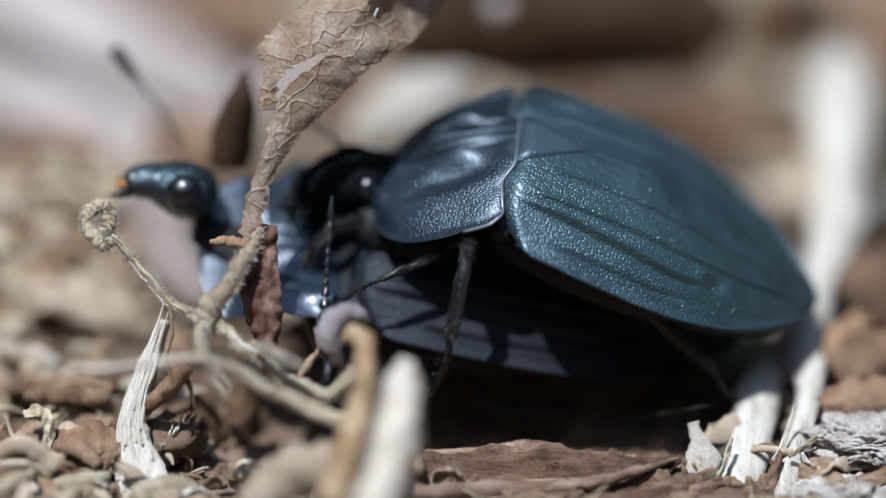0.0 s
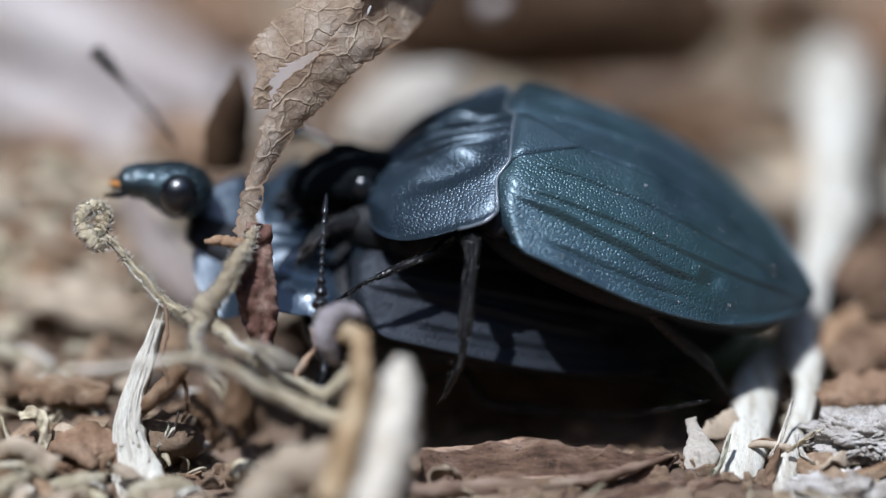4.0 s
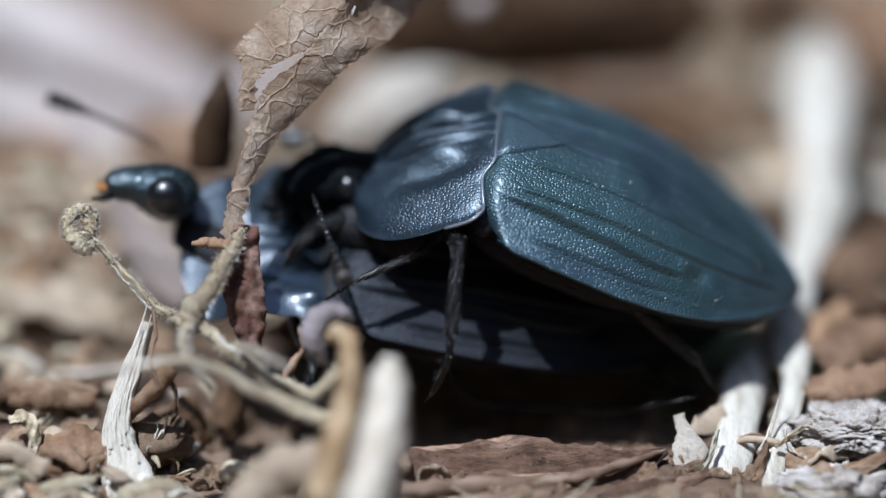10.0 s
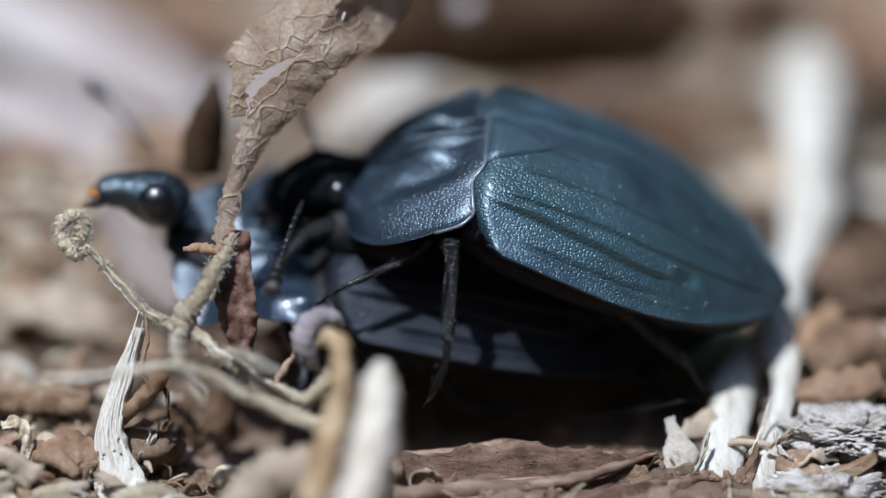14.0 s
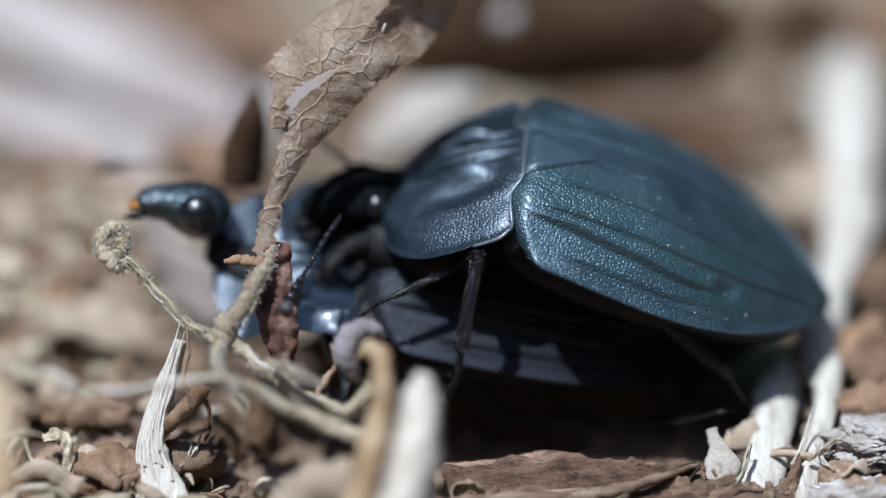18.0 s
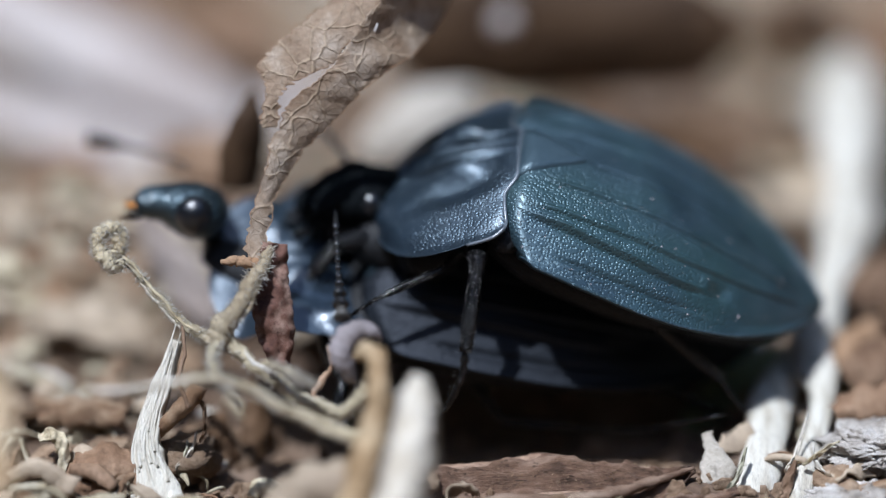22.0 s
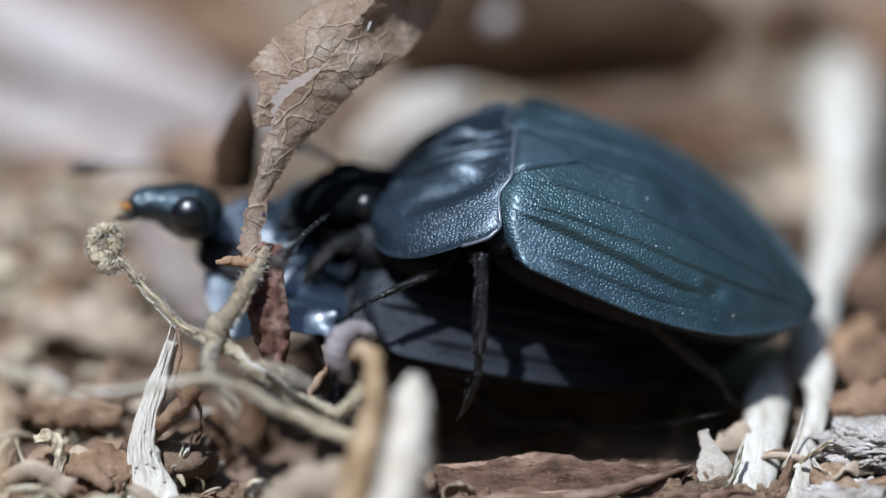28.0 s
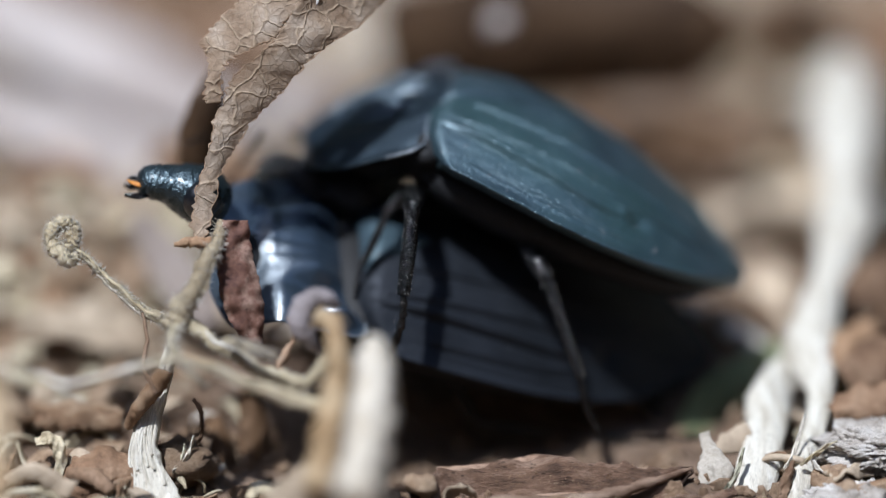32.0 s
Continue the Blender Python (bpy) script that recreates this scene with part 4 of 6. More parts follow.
    stem("husk", [(-1.79, -7.34, 5.01), (-1.75, -7.90, 4.70), (-1.89, -9.09, 3.88), (-2.03, -10.25, 3.16), (-2.32, -11.39, 2.46), (-2.67, -12.60, 1.60)], [0.22, 0.50, 0.68, 0.74, 0.74, 0.68], M_POD, "cream swollen husk", n=36, ridges=5, lump=0.4, seed=10.0, sides=14)
    stem("tendril", [(-5.04, -2.15, 3.99), (-4.84, -2.33, 3.53), (-4.92, -2.48, 3.17), (-5.23, -2.81, 2.88), (-5.46, -3.14, 2.59), (-5.30, -3.27, 2.28), (-4.94, -3.28, 2.24)], [0.05, 0.12, 0.10, 0.16, 0.12, 0.10, 0.05], M_TWIGBROWN, n=28, lump=0.5, seed=11.0)
    stem("branch", [(-10.20, -1.17, 4.55), (-10.06, -1.85, 3.65), (-10.23, -2.59, 2.89), (-9.88, -3.14, 2.05)], [0.06, 0.08, 0.08, 0.1], M_TWIGBROWN, n=16, lump=0.3, seed=12.0)
    stem("stub", [(-9.50, -2.70, 2.62), (-10.01, -2.74, 1.98), (-10.73, -2.64, 1.17), (-11.16, -2.55, 0.59)], [0.30, 0.32, 0.26, 0.16], M_STUB, "orange-brown woody stub", n=20, lump=0.2, seed=13.0)
    # fine hairs on the stem
    bm = bms()
    hr = random.Random(4)
    woolly = [q for q in paths if q[2] in (M_TWIG, M_PETIOLE)]
    for i in range(5200):
        line, rad, _ = woolly[hr.randrange(len(woolly))]
        k = hr.randrange(1, len(line) - 1)
        p, w = line[k].lerp(line[k + 1], hr.random()), Vector((hr.uniform(-1, 1), hr.uniform(-1, 0.3), hr.uniform(-1, 1))).normalized()
        bend = Vector((hr.uniform(-1, 1), hr.uniform(-1, 1), hr.uniform(-1, 1))) * 0.06
        ln = hr.uniform(0.05, 0.22)
        tube(bm, [p + w * rad[k] * 0.9, p + w * (rad[k] + ln * 0.6) + bend * 0.5, p + w * (rad[k] + ln) + bend], [0.013, 0.011, 0.005], 3, n=2)
    bm.transform(Matrix.Translation(-o))
    tagged(part("hair", bm, M_STRAW, root, "fine pale hairs"), kind="stuff")
    return root


twigs = twig_cluster()


def splinter(name, pts, widths, mat, label, facing=(0, -0.9, 0.4), strands=5, seed=1.0, curl=0.2, thick=0.3, group="", category="straw"):
    """A flat dry stem frayed into strands at its top."""
    root = empty_thing(name, pts[-1], label, category, group)
    o = V(pts[-1])
    bm = bms()
    ribbon(bm, pts, widths, facing, curl, thick, n=40, m=12, ragged=0.16, seed=seed, wave=0.08)
    bm.transform(Matrix.Translation(-o))
    part("stem", bm, mat, root)
    sr = random.Random(int(seed * 10))
    line = spline(pts, 40)
    wid = [float(w[0]) for w in spline([(w,) for w in widths], 40)]
    face = Vector(facing).normalized()
    for i in range(strands):
        bm = bms()
        k = -0.46 + 0.92 * (i + sr.uniform(0.2, 0.8)) / strands
        lo, hi = sr.randint(0, 8), sr.randint(22, 40)
        p, rad = [], []
        for j in range(lo, hi, 4):
            side = Vector(line[min(j + 1, 40)] - line[max(j - 1, 0)]).cross(face).normalized()
            p.append(V(line[j]) + side * (k * wid[j] + sr.uniform(-0.05, 0.05)) + face * (curl * wid[j] * (1 - 4 * k * k) + 0.02))
            rad.append(sr.uniform(0.035, 0.085) * (0.5 if j == lo else 1))
        if lo < 4:
            p.insert(0, p[0] + (p[0] - p[1]).normalized() * sr.uniform(0.2, 0.8))
            rad.insert(0, 0.02)
        tube(bm, p, rad, 6, n=6 * len(p), lump=0.18, seed=i + seed)
        bm.transform(Matrix.Translation(-o))
        part("fibre", bm, mat, root)
    return root


splinter("straw_splinter", [(-10.40, -1.45, 3.90), (-10.99, -2.00, 2.20), (-11.44, -2.80, 0.70), (-11.18, -3.57, -0.59), (-10.60, -4.88, -1.71)], [0.35, 0.7, 0.95, 1.5, 2.3], M_STRAWV, "bleached white splintered straw standing in litter", (-0.2, -0.6, 0.8), strands=13, seed=1.3)
splinter("dry_straw", [(13.20, 8.37, 0.47), (12.24, 5.33, 0.15), (11.14, 2.29, 0.11), (10.85, 0.39, -0.06), (10.40, -2.07, -0.62), (9.76, -4.25, -2.02)], [1.2, 1.3, 1.55, 1.6, 1.5, 1.6], M_STRAWV, "bleached flat straw blade forking from a longer one", strands=3, seed=2.3)
splinter("dry_straw", [(15.85, 26.72, 4.59), (15.47, 22.25, 4.18), (14.90, 16.37, 2.95), (14.70, 12.99, 2.58), (13.87, 9.56, 2.08), (13.11, 6.61, 1.44), (12.77, 4.75, 0.85), (12.90, 2.45, 0.48), (12.58, 0.09, -0.04), (12.00, -2.26, -0.52), (11.37, -4.82, -1.53)], [1.6, 2.9, 1.7, 2.3, 1.3, 1.7, 2.1, 0.95, 0.8, 0.75, 0.7], M_STRAWV, "long bleached straw blade with swollen joints leaning on litter", (-0.1, -0.7, 0.7), strands=4, seed=4.3, curl=0.3)


def dry_stem(pts, radii, mat, label, name="dry_stem", group="dry stems", category="stem", **kw):
    bm = bms()
    tube(bm, pts, radii, **kw)
    return thing(name, bm, mat, label, category, group)


def dry_leaf(pts, widths, mat, label, facing=(0, -0.3, 0.95), name="dry_leaf", group="leaf litter", category="leaf", rib=0.10, **kw):
    """A leaf with a blade and a raised midrib."""
    o = V(pts[len(pts) // 2])
    root = empty_thing(name, o, label, category, group)
    bm = bms()
    line = ribbon(bm, pts, widths, facing, **kw)
    bm.transform(Matrix.Translation(-o))
    part("blade", bm, mat, root)
    face = Vector(facing).normalized()
    bm = bms()
    wid = [float(w[0]) for w in spline([(w,) for w in widths], len(line) - 1)]
    up = kw.get("curl", 0.3)
    tube(bm, [V(p) + face * (up * w + 0.02) for p, w in list(zip(line, wid))[::4]], [rib * (1 - 0.6 * i / len(line)) for i in range(0, len(line), 4)], 7, lump=0.3)
    bm.transform(Matrix.Translation(-o))
    part("midrib", bm, mat, root)
    return root


# background forms
dry_leaf([(-4.30, 15.58, 4.61), (-3.19, 15.81, 5.18), (-1.53, 16.20, 6.05), (0.10, 17.3, 6.55)], [1.2, 2.5, 2.9, 1.3], M_CREAM, "pale cream rolled leaf on the litter", (0, -0.55, 0.83), curl=0.3, seed=2.2)
dry_leaf([(-3.2, 26.54, 5.7), (1.54, 24.65, 6.5), (6.16, 23.74, 6.9), (9.34, 22.80, 7.1), (10.95, 22.75, 6.9)], [4.2, 5.6, 5.5, 4.5, 1.6], M_BROWNLEAF, "large dark brown curled leaf on the litter", (0, -0.95, -0.06), curl=0.2, seed=4.2, wave=0.4)
dry_leaf([(-23.38, 33.53, 6.20), (-18.85, 31.92, 4.79), (-14.86, 30.32, 3.40), (-11.87, 28.86, 2.37), (-9.64, 27.44, 1.47)], [3.2, 3.8, 3.9, 3.4, 1.6], M_PALELEAF, "broad pale lilac-grey dry leaf", (0.2, -0.6, 0.8), curl=0.12, seed=6.2, wave=0.4)
dry_leaf([(-22.63, 29.78, 2.18), (-18.64, 28.50, 1.60), (-15.65, 27.27, 1.15), (-12.69, 25.91, 0.38), (-10.72, 24.63, -0.16)], [2.2, 2.7, 2.6, 2.2, 1.0], M_PALELEAF, "pale dry leaf strip", (0.2, -0.5, 0.85), curl=0.15, seed=7.2, wave=0.4)
dry_leaf([(-24.96, 40.09, 6.49), (-19.51, 38.51, 5.12), (-15.88, 37.21, 4.48), (-12.54, 35.90, 3.85)], [3.0, 3.6, 3.4, 2.0], M_MIDBROWN, "dusky brown dry leaf far back", (0.1, -0.8, 0.4), curl=0.12, seed=8.2, wave=0.4)
dry_leaf([(-12.78, 35.72, 3.76), (-10.48, 34.49, 3.39), (-8.16, 32.14, 2.89)], [2.5, 4.0, 2.0], M_MIDBROWN, "brown dry leaf lying far back", (0, -0.8, 0.5), curl=0.15, seed=11.2, wave=0.5)
dry_leaf([(-12.43, 17.45, 3.91), (-10.34, 16.39, 3.95), (-8.28, 15.16, 3.58)], [1.2, 2.4, 1.6], M_MIDBROWN, "brown dry leaf behind the beetles", (0, -0.8, 0.5), curl=0.15, seed=12.2, wave=0.5)
dry_leaf([(-18.61, 19.75, 1.60), (-16.55, 19.92, 2.02), (-14.40, 18.90, 2.16)], [1.5, 2.6, 1.2], M_MIDBROWN, "small brown dry leaf on litter", (0, -0.8, 0.5), curl=0.2, seed=13.2, wave=0.5)
dry_leaf([(17.30, 35.44, 3.07), (18.58, 33.18, 2.79), (20.30, 30.74, 2.09)], [3.0, 4.5, 3.0], M_MIDBROWN, "dark brown dry leaf far back", (0, -0.9, 0.2), curl=0.2, seed=14.2, wave=0.5)
dry_leaf([(13.26, 32.01, 5.24), (14.63, 30.79, 4.88), (15.98, 29.75, 4.98)], [2.0, 2.4, 1.2], M_BROWNLEAF, "dark leaf scrap far back", (0, -0.95, 0.0), curl=0.2, seed=15.2, wave=0.5)
dry_leaf([(-9.16, 27.28, 1.54), (-7.80, 26.65, 2.65), (-6.46, 25.97, 3.64), (-5.37, 25.20, 4.41)], [1.4, 2.2, 1.8, 0.8], M_PALELEAF, "pale grey scrap of dry leaf", (0, -0.6, 0.8), curl=0.15, seed=16.2, wave=0.5)
dry_leaf([(6.23, 24.40, 2.43), (8.06, 23.38, 2.58), (10.09, 22.27, 2.49), (11.57, 20.08, 2.40)], [0.8, 1.8, 1.9, 0.7], M_BROWNLEAF, "brown leaf scrap behind the beetles", (0, -0.7, 0.5), curl=0.2, seed=19.2, wave=0.5)
dry_leaf([(-12.11, 37.60, 5.40), (-10.85, 37.05, 3.99), (-9.85, 36.50, 2.59), (-9.09, 35.94, 1.18)], [2.0, 2.8, 2.6, 1.4], M_BROWNLEAF, "dark brown leaf scrap far back", (0.1, -0.9, 0.2), curl=0.15, seed=21.2, wave=0.5)
dry_leaf([(-12.72, 12.10, 3.55), (-11.55, 10.57, 2.40), (-10.51, 9.13, 1.46), (-9.58, 7.73, 0.65)], [1.0, 1.6, 1.7, 1.0], M_DUSKLEAF, "pale pinkish scrap of dry leaf beside the beetle", (0.1, -0.75, 0.65), curl=0.12, seed=23.2, wave=0.4)
dry_leaf([(-16.98, 7.69, 0.67), (-15.26, 7.82, 0.96), (-13.55, 7.67, 0.56), (-11.83, 7.44, -0.04)], [0.9, 1.7, 1.8, 0.8], M_TANLEAF, "tan crumpled scrap of dry leaf on litter", (0, -0.6, 0.8), curl=0.2, seed=24.2, wave=0.5)
dry_leaf([(8.25, 3.56, -2.06), (9.26, 4.87, -1.49), (10.60, 6.11, -1.11), (12.17, 7.43, -0.53)], [1.2, 2.0, 2.2, 1.6], M_GREENBLADE, "dull green dry blade in the shade of the beetles", (0.1, -0.9, 0.4), curl=0.15, seed=26.2, wave=0.3)
dry_leaf([(12.20, 35.54, 3.30), (13.42, 33.27, 3.02), (14.11, 30.74, 2.09)], [1.6, 2.2, 0.9], M_BROWNLEAF, "dark brown leaf scrap far back", (0, -0.8, 0.3), curl=0.2, seed=20.2, wave=0.5)
bm = bms()
ball(bm, (1.39, 19.40, 8.74), (0.55, 0.5, 0.5), lump=0.25, sub=3, seed=3.0)
thing("pale_grain", bm, M_PALELEAF, "pale rounded grain on a dead leaf", "grain")

# foreground bark, flake, clod
dry_leaf([(-1.86, -4.60, -1.02), (0.32, -4.14, -0.93), (2.70, -3.88, -0.83), (5.29, -3.75, -0.77), (6.89, -3.46, -0.59), (8.00, -3.04, -0.35)], [2.2, 2.7, 2.8, 2.0, 1.1, 0.15], M_BARK, "curved red-brown bark strip lying on soil", (0, -0.6, 0.8), name="bark_strip", category="bark", group="", curl=-0.10, thick=0.25, ragged=0.25, seed=3.0, wave=0.5, m=16, n=50)
bm = bms()
ribbon(bm, [(8.43, -1.69, 0.44), (8.58, -2.06, 0.05), (8.76, -2.54, -0.35), (8.70, -3.11, -0.97)], [0.40, 0.55, 1.15, 1.25], (0, -0.9, 0.4), 0.1, 0.15, ragged=0.35, seed=1.1)
thing("straw_flake", bm, M_FLAKE, "small torn greyish-cream flake of dry leaf", "flake")
bm = bms()
ribbon(bm, [(10.21, -0.77, 0.02), (9.48, -1.16, -0.14), (8.81, -1.58, -0.39)], [0.9, 0.85, 0.3], (0, -0.8, 0.6), 0.1, 0.12, ragged=0.35, seed=4.4)
thing("straw_flake", bm, M_TANLEAF, "small tan flake of dry leaf leaning on a straw", "flake")
bm = bms()
ball(bm, (14.88, -1.86, -0.10), (2.1, 1.4, 0.80), lump=0.42, sub=6, seed=2.0, freq=2.9)
thing("clod", bm, M_STONE, "pale crumbly clod of dry earth", "clod")
bm = bms()
ball(bm, (13.70, -4.28, -1.30), (2.0, 1.1, 0.75), lump=0.42, sub=6, seed=5.0, freq=2.9)
thing("clod", bm, M_STONE, "pale flat crumbly clod of dry earth", "clod")


# curled shavings, lumps and chips beside the beetles
def shaving(pts, widths, mat, label, facing=(0, -0.6, 0.8), curl=0.3, seed=1.0, name="leaf_curl", group="curled leaf shavings"):
    bm = bms()
    ribbon(bm, pts, widths, facing, curl, 0.08, n=10 * len(pts), m=8, ragged=0.3, wave=0.25, seed=seed)
    return thing(name, bm, mat, label, "leaf", group)


shaving([(-15.23, -2.73, 0.67), (-14.72, -2.77, 0.84), (-14.38, -2.97, 0.34), (-14.42, -3.35, -0.58)], [0.35, 0.5, 0.5, 0.25], M_TWIG, "small pale curled leaf shaving", seed=1.1)
shaving([(-14.53, -2.01, -0.21), (-13.52, -2.06, -0.08), (-12.30, -2.32, -0.18)], [0.4, 0.5, 0.3], M_CHIP, "small brown curled leaf shaving", seed=2.1)
shaving([(-13.98, -3.97, -1.06), (-13.40, -3.42, -0.22), (-12.42, -3.29, -0.17), (-11.71, -3.64, -0.77)], [1.0, 1.8, 1.6, 0.8], M_MIDBROWN, "rounded pinkish-brown leaf scrap", seed=3.1, curl=0.15)
shaving([(-12.96, -2.65, 0.08), (-12.66, -2.76, -0.19), (-12.09, -2.98, -0.47)], [0.2, 0.28, 0.14], M_STRAW, "pale splinter of straw", seed=4.1, name="straw_sliver", group="straw slivers")
shaving([(-12.80, -3.86, -1.06), (-12.31, -3.70, -0.92), (-11.83, -3.40, -0.71)], [0.35, 0.4, 0.2], M_STRAW, "pale splinter of straw", seed=5.1, name="straw_sliver", group="straw slivers")
shaving([(-12.09, -2.87, 0.06), (-11.81, -2.99, -0.24), (-11.36, -3.19, -0.46)], [0.16, 0.3, 0.2], M_STRAW, "pale torn strip of straw", seed=31.1, name="straw_sliver", group="straw slivers")
shaving([(-11.95, -4.01, -1.17), (-11.51, -3.85, -1.02), (-10.98, -3.61, -0.70)], [0.3, 0.45, 0.25], M_STRAW, "pale torn strip of straw", seed=32.1, name="straw_sliver", group="straw slivers")
shaving([(-9.61, -2.62, 2.30), (-9.37, -2.78, 1.89), (-9.35, -2.86, 1.16), (-9.52, -2.88, 0.58)], [0.14, 0.16, 0.14, 0.06], M_TWIGBROWN, "thin curved brown strip of bark", seed=33.1, name="bark_sliver", group="bark slivers")
shaving([(-10.41, -3.05, -0.39), (-9.96, -2.78, 0.03), (-9.68, -2.20, 0.65)], [0.12, 0.14, 0.06], M_STRAW, "thin curved sliver of straw", seed=6.1, name="straw_sliver", group="straw slivers")
shaving([(-10.22, -2.89, -0.25), (-10.07, -2.65, 0.08), (-10.00, -2.32, 0.37)], [0.12, 0.12, 0.05], M_STRAWGREEN, "thin greenish sliver of straw", seed=6.6, name="straw_sliver", group="straw slivers")
shaving([(-15.52, 0.07, 0.40), (-14.08, -0.08, 0.57), (-12.34, -0.33, 0.47)], [0.8, 1.3, 0.7], M_CHIP, "rounded brown bark chip", seed=7.1, curl=0.35)
# next two scraps: dark brown puts the shade under the twigs into their colour
shaving([(-9.31, 1.26, -0.13), (-8.97, 0.34, -1.07), (-8.83, -0.74, -2.14)], [0.7, 1.2, 0.8], M_BROWNLEAF, "upright brown leaf scrap, darkened for the shade under the twigs", (0.3, -0.9, 0.2), seed=8.1)
shaving([(-7.94, 2.18, 0.81), (-7.77, 1.19, -0.56), (-7.93, 0.03, -1.82)], [0.6, 1.0, 0.6], M_BROWNLEAF, "upright brown leaf scrap, darkened for the shade under the twigs", (0.2, -0.9, 0.2), seed=9.1)
shaving([(-6.97, -8.85, 0.20), (-5.82, -8.46, 1.18), (-4.28, -8.50, 1.62), (-2.75, -9.09, 0.95)], [1.2, 1.8, 1.8, 1.2], M_TANLEAF, "tan crumpled leaf scrap before the twigs", seed=11.1)
shaving([(-15.3, -13.94, 8.3), (-15.3, -15.00, 7.18), (-15.4, -16.12, 5.71), (-15.5, -16.79, 4.04), (-15.5, -16.9, -1.4)], [0.6, 1.3, 1.5, 1.5, 1.2], M_STALK, "tan dry leaf blade standing close before the twigs", (0, -0.95, 0.3), seed=41.1, curl=0.1)
shaving([(13.59, 3.25, 0.79), (14.31, 4.52, 1.26), (15.04, 5.67, 1.45)], [0.9, 1.5, 0.8], M_STUB, "orange-brown leaf scrap on soil", seed=12.1)
shaving([(13.70, 2.18, 0.81), (14.99, 2.87, 1.18), (16.70, 3.48, 1.37)], [1.0, 2.0, 1.6], M_MIDBROWN, "brown broken leaf scrap", seed=13.1, curl=0.15)
shaving([(13.10, -0.11, 0.48), (14.36, 0.40, 0.69), (16.24, 0.88, 0.81)], [0.8, 1.4, 1.2], M_MIDBROWN, "brown weathered bark chip", seed=14.1, curl=0.15)
shaving([(14.39, 7.87, 1.56), (15.77, 9.04, 1.78), (17.60, 10.13, 1.80)], [1.2, 2.4, 2.4], M_MIDBROWN, "brown broken leaf scrap on soil", seed=15.1, curl=0.15)
shaving([(15.04, 5.55, 1.16), (15.93, 6.17, 1.36), (17.25, 6.59, 1.06)], [0.8, 1.4, 1.0], M_BROWNLEAF, "dark brown leaf scrap", seed=16.1, curl=0.2)
shaving([(11.20, -2.96, -0.43), (11.56, -2.46, -0.00), (12.07, -1.39, 1.05)], [0.12, 0.14, 0.08], M_STRAW, "thin bleached sliver of straw", seed=17.1, name="straw_sliver", group="straw slivers")
shaving([(11.78, -3.08, -0.20), (12.38, -2.83, 0.17), (13.10, -2.48, 0.49)], [0.10, 0.12, 0.06], M_TWIG, "thin tan sliver of straw", seed=18.1, name="straw_sliver", group="straw slivers")
shaving([(12.14, -2.57, 0.27), (12.32, -2.98, -0.20), (12.76, -3.46, -0.59)], [0.14, 0.16, 0.06], M_STRAW, "thin bent sliver of straw", seed=19.1, name="straw_sliver", group="straw slivers")
shaving([(9.07, -3.71, -0.96), (9.48, -3.31, -0.49), (9.80, -2.66, 0.31)], [0.16, 0.18, 0.08], M_STRAWGREEN, "thin greenish sliver of straw", seed=20.1, name="straw_sliver", group="straw slivers")
shaving([(11.05, -3.92, -1.19), (11.26, -3.47, -0.63), (11.53, -2.94, -0.11)], [0.3, 0.4, 0.15], M_TWIGBROWN, "brown splinter of bark", seed=21.1, name="bark_sliver", group="bark slivers")
shaving([(7.63, -4.81, -1.53), (8.44, -4.33, -1.15), (9.45, -3.86, -0.78)], [0.5, 0.7, 0.3], M_BARK, "red-brown splinter of bark", seed=22.1, name="bark_sliver", group="bark slivers")
shaving([(5.45, -4.99, -1.44), (6.84, -4.65, -1.13), (8.24, -4.24, -0.93)], [0.6, 0.8, 0.4], M_BARK, "dark red-brown splinter of bark", seed=23.1, name="bark_sliver", group="bark slivers")


def bark_lip():
    bm = bms()
    tube(bm, [(-1.65, -5.22, -0.94), (0.71, -4.87, -0.89), (3.08, -4.66, -0.90), (5.07, -4.27, -0.74), (6.67, -3.73, -0.47), (7.93, -3.12, -0.29)], [0.35, 0.32, 0.26, 0.22, 0.16, 0.06], 10, n=50, lump=0.6, seed=3.0)
    thing("bark_strand", bm, M_ORANGEBARK, "raised orange-brown strand along a bark strip", "bark")
    bm = bms()
    tube(bm, [(-1.08, -2.33, -0.73), (1.12, -2.27, -0.58), (2.63, -2.09, -0.40), (4.33, -2.48, -0.57), (6.72, -2.69, -0.56)], [0.16, 0.14, 0.2, 0.14, 0.08], 8, n=40, lump=0.7, seed=6.0)
    thing("bark_strand", bm, M_ORANGEBARK, "thin orange-brown strand behind a bark strip", "bark")
    r = random.Random(8)
    bm = bms()
    for i in range(130):
        f = r.random()
        c = V((0.91, -3.94, -0.46)).lerp(V((5.27, -4.00, -0.60)), f) + Vector((r.uniform(-0.4, 0.4), r.uniform(-0.7, 0.9), r.uniform(0.05, 0.2)))
        k = r.choice((0.012, 0.016, 0.022, 0.034))
        ball(bm, c, (k, k, k), lump=0.5, sub=1, seed=i)
    thing("bark_grit", bm, M_CRUMB, "fine pale grit lying on bark", "grit", kind="stuff")


bark_lip()


